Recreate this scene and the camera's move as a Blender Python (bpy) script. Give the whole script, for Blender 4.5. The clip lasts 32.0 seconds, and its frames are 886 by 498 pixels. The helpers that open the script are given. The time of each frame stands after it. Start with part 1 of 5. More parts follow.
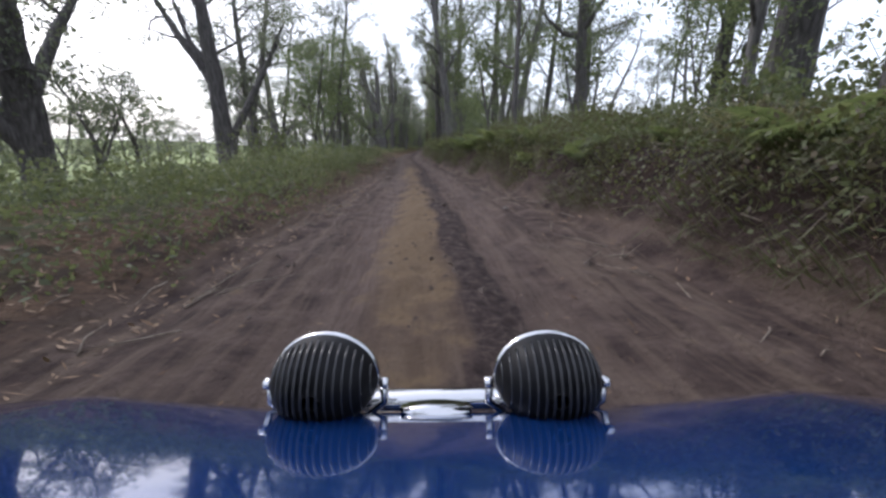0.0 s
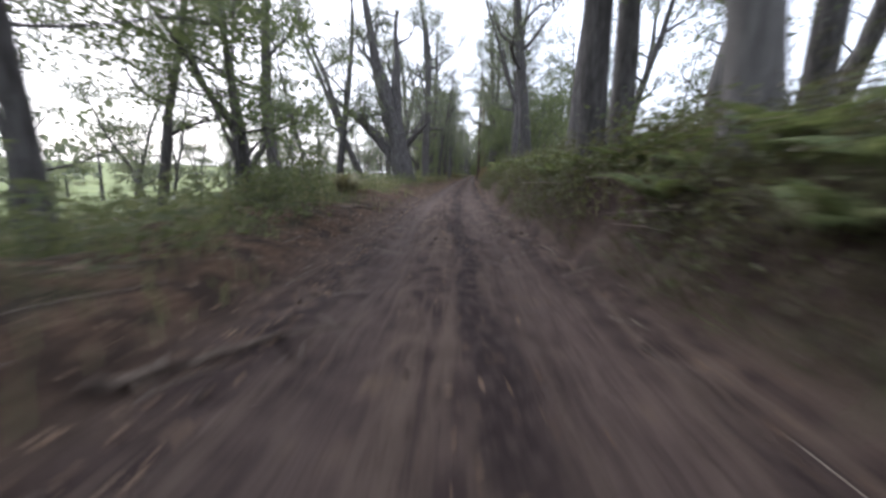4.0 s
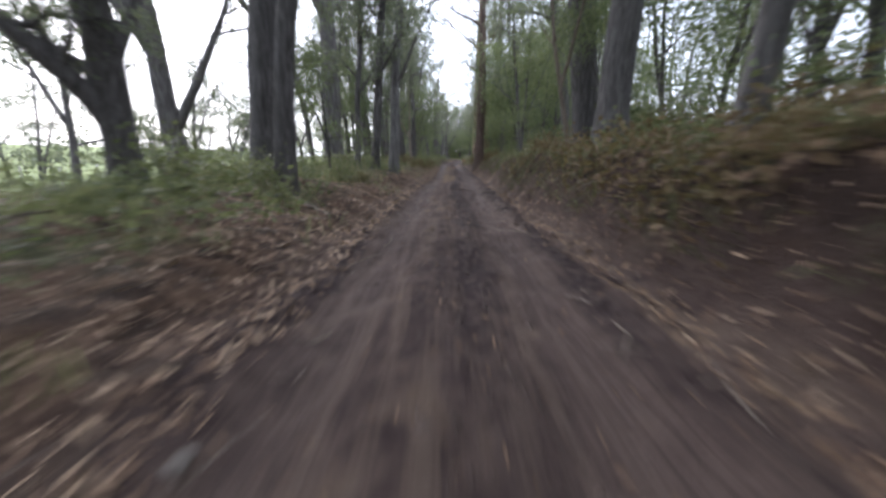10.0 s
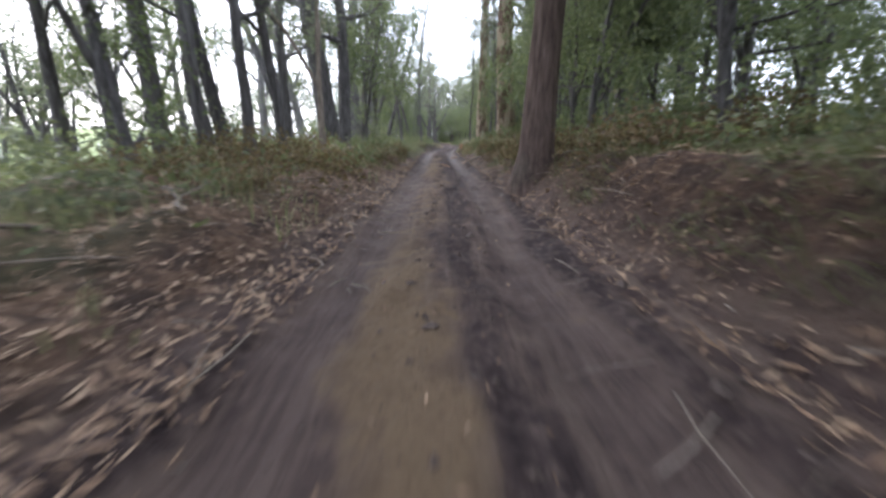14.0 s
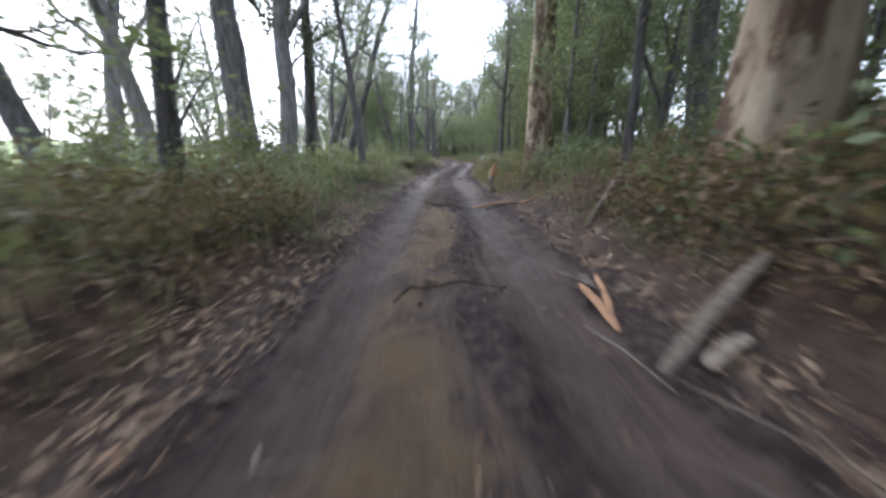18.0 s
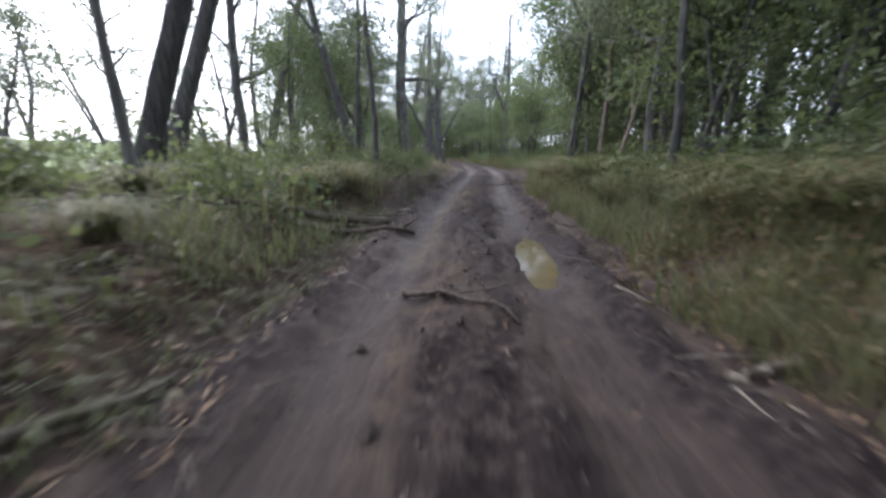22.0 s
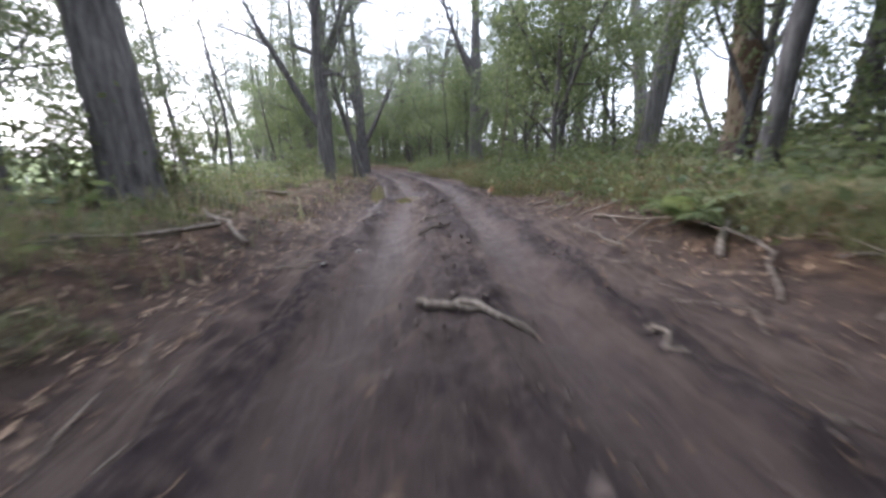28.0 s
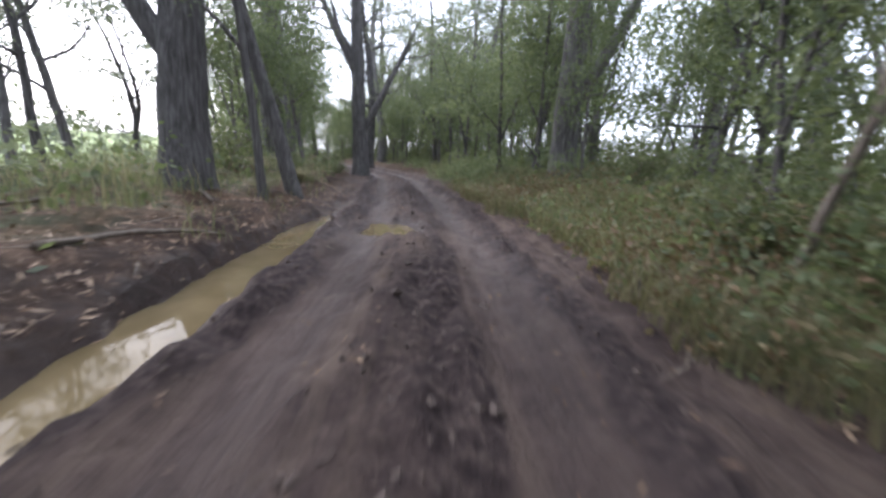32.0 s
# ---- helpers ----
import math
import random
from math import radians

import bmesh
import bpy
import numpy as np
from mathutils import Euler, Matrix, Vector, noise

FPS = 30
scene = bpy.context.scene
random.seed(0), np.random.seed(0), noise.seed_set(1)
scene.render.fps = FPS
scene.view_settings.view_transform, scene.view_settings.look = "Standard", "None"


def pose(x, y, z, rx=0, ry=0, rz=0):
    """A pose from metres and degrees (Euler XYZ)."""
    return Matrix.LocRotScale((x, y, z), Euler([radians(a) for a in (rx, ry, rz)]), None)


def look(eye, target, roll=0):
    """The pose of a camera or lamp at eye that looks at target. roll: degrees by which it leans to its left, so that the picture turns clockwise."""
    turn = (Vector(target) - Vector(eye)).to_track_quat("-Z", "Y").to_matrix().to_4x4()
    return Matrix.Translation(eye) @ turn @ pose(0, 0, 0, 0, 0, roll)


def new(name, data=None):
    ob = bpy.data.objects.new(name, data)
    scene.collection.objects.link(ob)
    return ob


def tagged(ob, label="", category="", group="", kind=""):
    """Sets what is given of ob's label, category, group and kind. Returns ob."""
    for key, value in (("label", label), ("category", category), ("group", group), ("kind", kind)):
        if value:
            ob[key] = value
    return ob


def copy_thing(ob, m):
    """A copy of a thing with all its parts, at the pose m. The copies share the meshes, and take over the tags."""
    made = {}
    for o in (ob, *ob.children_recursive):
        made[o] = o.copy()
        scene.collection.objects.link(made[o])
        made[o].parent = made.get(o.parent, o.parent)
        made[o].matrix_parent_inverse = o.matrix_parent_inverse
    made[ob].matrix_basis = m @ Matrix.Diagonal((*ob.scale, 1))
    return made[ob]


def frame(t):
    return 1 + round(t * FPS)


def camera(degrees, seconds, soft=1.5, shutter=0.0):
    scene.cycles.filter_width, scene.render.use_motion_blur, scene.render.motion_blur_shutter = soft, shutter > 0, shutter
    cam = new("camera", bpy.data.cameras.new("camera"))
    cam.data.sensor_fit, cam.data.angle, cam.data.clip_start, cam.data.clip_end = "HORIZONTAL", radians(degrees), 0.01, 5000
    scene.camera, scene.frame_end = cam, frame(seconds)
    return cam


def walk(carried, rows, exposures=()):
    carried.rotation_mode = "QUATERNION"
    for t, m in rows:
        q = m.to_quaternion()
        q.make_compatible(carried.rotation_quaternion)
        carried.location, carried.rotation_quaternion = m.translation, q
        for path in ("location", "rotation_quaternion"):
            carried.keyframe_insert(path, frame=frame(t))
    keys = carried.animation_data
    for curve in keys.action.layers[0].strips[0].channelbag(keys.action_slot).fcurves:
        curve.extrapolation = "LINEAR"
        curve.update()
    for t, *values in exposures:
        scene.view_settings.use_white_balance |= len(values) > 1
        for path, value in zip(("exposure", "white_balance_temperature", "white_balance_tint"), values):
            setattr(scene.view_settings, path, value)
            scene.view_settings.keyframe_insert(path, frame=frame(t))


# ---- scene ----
# ---- camera and its drive: seconds, x, y, z, pitch, yaw, roll ----
cam = camera(98.0, 32.0, soft=2.8, shutter=0.6)
DRIVE = [
    (0, -0.000, -0.000, 0.991, -14.87, -3.06, -0.41),
    (0.5, 0.089, 3.057, 1.002, -10.54, -1.69, -0.03),
    (1, 0.119, 6.102, 1.009, -11.60, -0.69, -0.07),
    (1.5, 0.074, 9.134, 1.010, -12.28, 0.31, -0.29),
    (2, 0.029, 12.155, 1.001, -11.98, 1.58, -0.15),
    (2.5, -0.103, 15.162, 0.996, -11.86, 2.58, -0.29),
    (3, -0.286, 18.148, 0.992, -12.56, 2.60, 0.79),
    (3.5, -0.462, 21.184, 0.994, -11.87, 2.89, 0.15),
    (5.5, -1.174, 33.103, 1.006, -10.26, 4.35, 0.96),
    (6, -1.300, 36.142, 0.985, -11.17, 3.41, 0.48),
    (6.5, -1.341, 39.244, 0.981, -10.94, 2.63, 0.24),
    (7, -1.282, 42.454, 0.989, -10.19, 2.08, -0.39),
    (7.5, -1.226, 45.753, 1.003, -9.55, 1.40, -0.74),
    (8, -1.159, 49.057, 1.012, -10.56, 0.70, -1.41),
    (8.5, -1.109, 52.274, 1.012, -11.78, 0.11, -1.21),
    (9, -1.099, 55.439, 1.012, -11.82, -0.26, -0.20),
    (9.5, -1.028, 58.479, 1.004, -12.06, -0.20, 0.08),
    (10, -0.979, 61.407, 0.999, -13.52, -0.13, -0.09),
    (10.5, -0.932, 64.209, 1.001, -13.24, -0.34, -0.29),
    (11, -0.929, 66.913, 0.998, -12.81, -0.93, 0.08),
    (11.5, -0.867, 69.478, 0.993, -12.87, -1.15, 0.06),
    (12, -0.829, 71.857, 0.996, -13.68, -1.30, 0.36),
    (12.5, -0.736, 74.057, 1.021, -13.90, -1.61, 0.92),
    (13, -0.640, 75.991, 1.016, -14.37, -1.56, 0.53),
    (13.5, -0.554, 77.762, 0.986, -14.50, -1.52, 0.48),
    (14, -0.493, 79.311, 0.974, -15.80, -1.68, 0.28),
    (14.5, -0.418, 80.887, 0.962, -16.66, -1.79, -0.01),
    (16.5, -0.295, 88.322, 0.999, -13.98, -0.99, 1.58),
    (17, -0.277, 90.303, 0.998, -13.53, -0.97, 0.34),
    (17.5, -0.247, 92.296, 1.001, -13.88, -1.27, 0.57),
    (18, -0.239, 94.287, 1.008, -13.85, -1.60, 0.19),
    (18.5, -0.183, 96.257, 1.001, -14.08, -1.76, 0.10),
    (19, -0.137, 98.211, 0.990, -14.40, -1.66, 0.69),
    (19.5, -0.122, 100.144, 1.002, -13.44, -1.41, 0.41),
    (20, -0.075, 102.010, 1.003, -14.76, -1.00, 0.41),
    (20.5, -0.072, 103.694, 0.985, -15.17, -0.27, -1.34),
    (21, -0.066, 105.291, 0.996, -14.22, -0.26, -0.60),
    (21.5, -0.059, 106.860, 1.005, -14.63, -0.32, 0.28),
    (22, -0.021, 108.337, 1.019, -13.83, -0.75, 0.33),
    (22.5, 0.035, 109.647, 0.997, -14.70, -1.21, -0.19),
    (23, 0.117, 110.981, 0.980, -15.60, -2.52, 0.12),
    (23.5, 0.226, 112.353, 0.979, -14.72, -2.76, -0.85),
    (24, 0.337, 113.802, 0.993, -13.10, -3.51, -0.62),
    (24.5, 0.468, 115.210, 1.005, -12.50, -4.10, -1.40),
    (25, 0.653, 116.538, 1.002, -13.86, -6.58, -0.58),
    (25.5, 0.846, 117.871, 1.011, -13.11, -7.86, -0.29),
    (27.5, 1.634, 124.061, 1.000, -13.50, -7.36, -1.84),
    (28, 1.850, 125.783, 0.998, -13.32, -7.32, -1.51),
    (28.5, 2.087, 127.562, 0.994, -13.23, -7.72, -0.75),
    (29, 2.337, 129.321, 1.002, -12.76, -7.82, -1.08),
    (29.5, 2.549, 130.938, 0.995, -13.81, -7.80, -1.09),
    (30, 2.709, 132.374, 0.993, -13.64, -7.99, 0.20),
    (30.5, 2.811, 133.569, 0.976, -14.04, -6.70, -0.20),
    (31, 2.863, 134.686, 0.985, -14.52, -5.97, 1.27),
    (31.5, 2.921, 135.762, 1.003, -15.02, -4.79, 1.32),
    (32, 3.018, 136.883, 1.015, -13.30, -3.21, 2.76),
]


def drive_pose(x, y, z, pitch, yaw, roll):
    p, w = radians(pitch), radians(yaw)
    way = Vector((-math.sin(w) * math.cos(p), math.cos(w) * math.cos(p), math.sin(p)))
    eye = Vector((x, y, z))
    return look(eye, eye + 2 * way, roll)


DRIVE.insert(1, (0.0667, *DRIVE[0][1:]))
walk(cam, [(t, drive_pose(*row)) for t, *row in DRIVE], exposures=[(0, 0.35, 5800, 16), (1, 0.2, 5800, 16), (3, 0.75, 5800, 16), (6, 0.22, 5800, 16), (7, 0.55, 5800, 16), (8, 0.95, 5800, 16), (9, 0.85, 5800, 16), (11, 1.35, 5700, 15), (12, 1.6, 5700, 15), (13, 1.35, 5700, 15), (14, 1.55, 5700, 15), (17, 1.48, 5550, 13), (20, 1.35, 5550, 13), (22, 1.15, 5550, 13), (23.7, 1.5, 5550, 13), (25, 1.33, 5550, 13), (28, 1.4, 5700, 16), (29, 1.05, 5700, 16), (30, 1.0, 5700, 16), (31, 1.1, 5700, 16), (32, 1.3, 5700, 16)])

# ---- sky and sun: bright overcast ----
world = bpy.data.worlds.new("overcast")
scene.world = world
world.use_nodes = True
wn, wl = world.node_tree.nodes, world.node_tree.links
wn.clear()
sky = wn.new("ShaderNodeTexSky")
sky.sky_type, sky.sun_disc = "NISHITA", False
sky.sun_elevation, sky.sun_rotation = radians(38), radians(-42)
sky.dust_density, sky.air_density = 4.0, 1.0
b_sky, b_cloud, b_sum, w_out = wn.new("ShaderNodeBackground"), wn.new("ShaderNodeBackground"), wn.new("ShaderNodeAddShader"), wn.new("ShaderNodeOutputWorld")
b_sky.inputs["Strength"].default_value = 0.06
b_cloud.inputs["Color"].default_value = (0.94, 0.97, 1.0, 1)
b_cloud.inputs["Strength"].default_value = 1.0
wl.new(sky.outputs["Color"], b_sky.inputs["Color"])
wl.new(b_sky.outputs[0], b_sum.inputs[0])
wl.new(b_cloud.outputs[0], b_sum.inputs[1])
wl.new(b_sum.outputs[0], w_out.inputs["Surface"])
sun = new("sun", bpy.data.lights.new("sun", "SUN"))
sun.data.energy, sun.data.angle, sun.data.color = 1.3, radians(14), (1.0, 0.95, 0.88)
sun.matrix_world = look((-38, 102, 45), (0, 60, 0))


# ---- materials ----
def material(name):
    m = bpy.data.materials.new(name)
    m.use_nodes = True
    n = m.node_tree.nodes
    return m, n, m.node_tree.links, n["Principled BSDF"]


def ramp(n, l, fac, stops):
    r = n.new("ShaderNodeValToRGB")
    e = r.color_ramp.elements
    while len(e) < len(stops):
        e.new(0.5)
    for el, (pos, col) in zip(e, stops):
        el.position, el.color = pos, (*col, 1)
    l.new(fac, r.inputs[0])
    return r.outputs[0]


def noise_tex(n, l, scale, detail=5.0, rough=0.6, vector=None):
    t = n.new("ShaderNodeTexNoise")
    t.inputs["Scale"].default_value, t.inputs["Detail"].default_value, t.inputs["Roughness"].default_value = scale, detail, rough
    if vector is not None:
        l.new(vector, t.inputs["Vector"])
    return t.outputs["Fac"]


def mapped(n, l, scale, space="Object"):
    c, m = n.new("ShaderNodeTexCoord"), n.new("ShaderNodeMapping")
    m.inputs["Scale"].default_value = scale
    l.new(c.outputs[space], m.inputs["Vector"])
    return m.outputs["Vector"]


def blend(n, l, fac, a, b, mode="MIX"):
    x = n.new("ShaderNodeMix")
    x.data_type, x.blend_type = "RGBA", mode
    for value, k in ((fac, 0), (a, 6), (b, 7)):
        if isinstance(value, (int, float)):
            x.inputs[k].default_value = value
        elif isinstance(value, tuple):
            x.inputs[k].default_value = (*value, 1)
        else:
            l.new(value, x.inputs[k])
    return x.outputs[2]


def maths(n, l, op, a, b=0.5):
    x = n.new("ShaderNodeMath")
    x.operation, x.use_clamp = op, op != "POWER"
    for k, value in enumerate((a, b)):
        if isinstance(value, (int, float)):
            x.inputs[k].default_value = value
        else:
            l.new(value, x.inputs[k])
    return x.outputs[0]


def bumped(n, l, bsdf, height, strength, distance=0.02):
    b = n.new("ShaderNodeBump")
    b.inputs["Strength"].default_value, b.inputs["Distance"].default_value = strength, distance
    l.new(height, b.inputs["Height"])
    l.new(b.outputs[0], bsdf.inputs["Normal"])


def plain(name, col, rough=0.7, metal=0.0, grain=0.12, scale=30.0, bump=0.1):
    m, n, l, p = material(name)
    v = mapped(n, l, (1, 1, 1))
    f = noise_tex(n, l, scale, 6, 0.6, v)
    big = noise_tex(n, l, scale * 0.12, 3, 0.5, v)
    dark, light = tuple(c * (1 - grain * 2) for c in col), tuple(min(1, c * (1 + grain * 2)) for c in col)
    c = blend(n, l, f, dark, light)
    c = blend(n, l, maths(n, l, "MULTIPLY", big, 0.5), c, tuple(k * 0.7 for k in col))
    l.new(c, p.inputs["Base Color"])
    p.inputs["Roughness"].default_value, p.inputs["Metallic"].default_value = rough, metal
    if bump:
        bumped(n, l, p, f, bump)
    return m


def bark(name, deep, mid, high, fibre=9.0, strength=0.8, patches=None):
    m, n, l, p = material(name)
    info = n.new("ShaderNodeObjectInfo")
    v = mapped(n, l, (fibre, fibre, fibre * 0.13))
    f = noise_tex(n, l, 1.6, 8, 0.68, v)
    patch = noise_tex(n, l, 2.0 if patches else 1.3, 8, 0.68, mapped(n, l, (1, 1, 0.45)))
    c = ramp(n, l, f, [(0.3, deep), (0.5, mid), (0.72, high)])
    if patches:
        edge = ramp(n, l, patch, [(0.47, (0, 0, 0)), (0.53, (1, 1, 1))])
        c = blend(n, l, edge, c, patches)
    else:
        c = blend(n, l, maths(n, l, "MULTIPLY", patch, 0.55), c, tuple(k * 0.45 for k in mid))
    moss = noise_tex(n, l, 0.9, 5, 0.6, mapped(n, l, (1, 1, 0.7)))
    c = blend(n, l, maths(n, l, "MULTIPLY", ramp(n, l, moss, [(0.55, (0, 0, 0)), (0.75, (1, 1, 1))]), 0.35), c, (0.10, 0.115, 0.085))
    tone = n.new("ShaderNodeHueSaturation")
    l.new(maths(n, l, "ADD", maths(n, l, "MULTIPLY", info.outputs["Random"], 0.5), 0.62), tone.inputs["Value"])
    tone.inputs["Saturation"].default_value = 0.9
    l.new(c, tone.inputs["Color"])
    l.new(tone.outputs[0], p.inputs["Base Color"])
    p.inputs["Roughness"].default_value = 0.93
    p.inputs["Specular IOR Level"].default_value = 0.2
    bumped(n, l, p, f, strength, 0.05)
    return m


def leaf_mat(name, cols, through_light=0.45, rough=0.55):
    m, n, l, p = material(name)
    geo, info = n.new("ShaderNodeNewGeometry"), n.new("ShaderNodeObjectInfo")
    r = maths(n, l, "ADD", maths(n, l, "MULTIPLY", geo.outputs["Random Per Island"], 0.72), maths(n, l, "MULTIPLY", info.outputs["Random"], 0.28))
    c = ramp(n, l, r, [(k / (len(cols) - 1), col) for k, col in enumerate(cols)])
    l.new(c, p.inputs["Base Color"])
    p.inputs["Roughness"].default_value = rough
    p.inputs["Specular IOR Level"].default_value = 0.3
    t, mix, out = n.new("ShaderNodeBsdfTranslucent"), n.new("ShaderNodeMixShader"), n["Material Output"]
    mix.inputs[0].default_value = through_light
    l.new(blend(n, l, 0.35, c, (0.30, 0.34, 0.10)), t.inputs["Color"])
    l.new(p.outputs[0], mix.inputs[1])
    l.new(t.outputs[0], mix.inputs[2])
    l.new(mix.outputs[0], out.inputs["Surface"])
    return m


M_BARK = bark("stringy_bark", (0.036, 0.032, 0.030), (0.135, 0.124, 0.117), (0.29, 0.27, 0.255))
M_BARK_RED = bark("red_brown_bark", (0.03, 0.019, 0.015), (0.12, 0.08, 0.062), (0.24, 0.17, 0.135))
M_PALE = bark("pale_peeling_bark", (0.17, 0.115, 0.068), (0.31, 0.235, 0.15), (0.45, 0.37, 0.265), 3.0, 0.9, (0.10, 0.060, 0.036))
M_GREY = bark("smooth_grey_bark", (0.07, 0.065, 0.062), (0.20, 0.187, 0.175), (0.36, 0.34, 0.32), 5.0, 0.6)
M_GUM = leaf_mat("gum_leaves", [(0.06, 0.070, 0.054), (0.115, 0.128, 0.098), (0.17, 0.185, 0.143), (0.23, 0.232, 0.175)])
M_WATTLE = leaf_mat("wattle_leaves", [(0.05, 0.067, 0.038), (0.095, 0.122, 0.062), (0.155, 0.188, 0.095), (0.23, 0.25, 0.13)])
M_SCRUB = leaf_mat("scrub_leaves", [(0.045, 0.050, 0.03), (0.082, 0.096, 0.05), (0.125, 0.14, 0.072), (0.185, 0.18, 0.105)])
M_PALE_SCRUB = leaf_mat("pale_slope_scrub", [(0.12, 0.14, 0.09), (0.19, 0.22, 0.13), (0.26, 0.29, 0.18), (0.33, 0.34, 0.23)], 0.5)
M_FERN = leaf_mat("fern_fronds", [(0.05, 0.07, 0.032), (0.10, 0.135, 0.055), (0.16, 0.195, 0.08), (0.25, 0.24, 0.13)], 0.4)
M_GRASS = leaf_mat("verge_grass", [(0.07, 0.088, 0.045), (0.13, 0.15, 0.075), (0.21, 0.21, 0.11), (0.33, 0.29, 0.18)], 0.45)
M_SEDGE = leaf_mat("sedge_blades", [(0.075, 0.08, 0.04), (0.15, 0.14, 0.072), (0.25, 0.21, 0.115), (0.42, 0.35, 0.21)], 0.3)
M_BRUSH = leaf_mat("bracken_brush", [(0.034, 0.024, 0.016), (0.07, 0.052, 0.03), (0.085, 0.10, 0.042), (0.15, 0.15, 0.07)], 0.3)
M_BRACKEN = leaf_mat("dead_bracken", [(0.055, 0.034, 0.021), (0.12, 0.074, 0.042), (0.17, 0.115, 0.062), (0.20, 0.17, 0.088)], 0.25, 0.7)
M_LITTER = leaf_mat("fallen_leaves", [(0.09, 0.054, 0.033), (0.17, 0.105, 0.064), (0.25, 0.165, 0.102), (0.36, 0.265, 0.18)], 0.05, 0.7)
M_STICK = bark("weathered_stick", (0.10, 0.075, 0.055), (0.24, 0.19, 0.145), (0.42, 0.36, 0.29), 12, 0.4)
M_LOG = bark("dark_rotting_log", (0.055, 0.041, 0.031), (0.15, 0.112, 0.084), (0.27, 0.21, 0.16), 8, 0.7)
M_SPLIT = plain("fresh_split_wood", (0.36, 0.20, 0.11), 0.8, 0, 0.35, 14, 0.5)


def ground_material():
    m, n, l, p = material("track_and_forest_floor")
    v = mapped(n, l, (1, 1, 1))
    a = n.new("ShaderNodeAttribute")
    a.attribute_name = "zone"
    sep = n.new("ShaderNodeSeparateColor")
    l.new(a.outputs["Color"], sep.inputs[0])
    out, wet, field = sep.outputs[0], sep.outputs[1], sep.outputs[2]
    fine = noise_tex(n, l, 26, 9, 0.68, v)
    mid = noise_tex(n, l, 3.2, 6, 0.62, v)
    long_v = mapped(n, l, (3.4, 0.22, 1))
    streak = noise_tex(n, l, 2.2, 6, 0.6, long_v)
    # churned mud: dark purple-brown, paler pressed lanes, ochre clay on the crown
    a2 = n.new("ShaderNodeAttribute")
    a2.attribute_name = "soil"
    sep2 = n.new("ShaderNodeSeparateColor")
    l.new(a2.outputs["Color"], sep2.inputs[0])
    worn, clay, churn = sep2.outputs[0], sep2.outputs[2], a2.outputs["Alpha"]
    mud = ramp(n, l, mid, [(0.32, (0.038, 0.026, 0.025)), (0.5, (0.086, 0.061, 0.052)), (0.68, (0.152, 0.112, 0.092))])
    mud = blend(n, l, maths(n, l, "MULTIPLY", ramp(n, l, streak, [(0.46, (0, 0, 0)), (0.60, (1, 1, 1))]), 0.55), mud, (0.185, 0.138, 0.104))
    pressed = blend(n, l, fine, (0.10, 0.070, 0.058), (0.205, 0.150, 0.122))
    drag = noise_tex(n, l, 7, 5, 0.65, long_v)
    pressed = blend(n, l, maths(n, l, "MULTIPLY", ramp(n, l, drag, [(0.42, (1, 1, 1)), (0.56, (0, 0, 0))]), 0.6), pressed, (0.062, 0.043, 0.038))
    mud = blend(n, l, maths(n, l, "MULTIPLY", worn, maths(n, l, "ADD", mid, 0.25)), mud, pressed)
    ochre = ramp(n, l, fine, [(0.3, (0.11, 0.076, 0.046)), (0.55, (0.205, 0.143, 0.083)), (0.75, (0.285, 0.213, 0.132))])
    clay_edge = ramp(n, l, maths(n, l, "ADD", clay, maths(n, l, "MULTIPLY", maths(n, l, "SUBTRACT", mid, 0.5), 2.6)), [(0.3, (0, 0, 0)), (0.75, (1, 1, 1))])
    mud = blend(n, l, maths(n, l, "MULTIPLY", clay_edge, 0.85), mud, ochre)
    clods = noise_tex(n, l, 11, 7, 0.7, v)
    dark_mud = ramp(n, l, clods, [(0.35, (0.023, 0.016, 0.016)), (0.52, (0.060, 0.043, 0.039)), (0.68, (0.138, 0.104, 0.088))])
    mud = blend(n, l, ramp(n, l, maths(n, l, "ADD", churn, maths(n, l, "MULTIPLY", maths(n, l, "SUBTRACT", mid, 0.5), 0.9)), [(0.3, (0, 0, 0)), (0.6, (1, 1, 1))]), mud, dark_mud)
    mud = blend(n, l, maths(n, l, "MULTIPLY", ramp(n, l, fine, [(0.5, (0, 0, 0)), (0.75, (1, 1, 1))]), 0.55), mud, (0.032, 0.024, 0.023))
    mud = blend(n, l, maths(n, l, "MULTIPLY", wet, 0.55), mud, (0.050, 0.034, 0.032))
    # forest floor: leaf litter and bare soil, patches of low green
    floor_c = ramp(n, l, noise_tex(n, l, 13, 9, 0.72, v), [(0.3, (0.046, 0.029, 0.02)), (0.5, (0.128, 0.080, 0.051)), (0.66, (0.22, 0.145, 0.092)), (0.8, (0.34, 0.257, 0.178))])
    floor_c = blend(n, l, ramp(n, l, mid, [(0.42, (0, 0, 0)), (0.6, (1, 1, 1))]), floor_c, (0.050, 0.034, 0.025))
    # cut bank soil, coloured extra dark to include the shade under the overhang
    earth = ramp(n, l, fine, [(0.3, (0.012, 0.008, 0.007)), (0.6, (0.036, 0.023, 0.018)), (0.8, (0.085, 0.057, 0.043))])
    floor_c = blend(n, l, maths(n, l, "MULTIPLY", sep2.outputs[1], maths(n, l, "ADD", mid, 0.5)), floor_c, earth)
    green = ramp(n, l, noise_tex(n, l, 19, 8, 0.7, v), [(0.3, (0.035, 0.045, 0.022)), (0.55, (0.085, 0.10, 0.045)), (0.75, (0.16, 0.155, 0.075))])
    patch = noise_tex(n, l, 0.8, 5, 0.6, v)
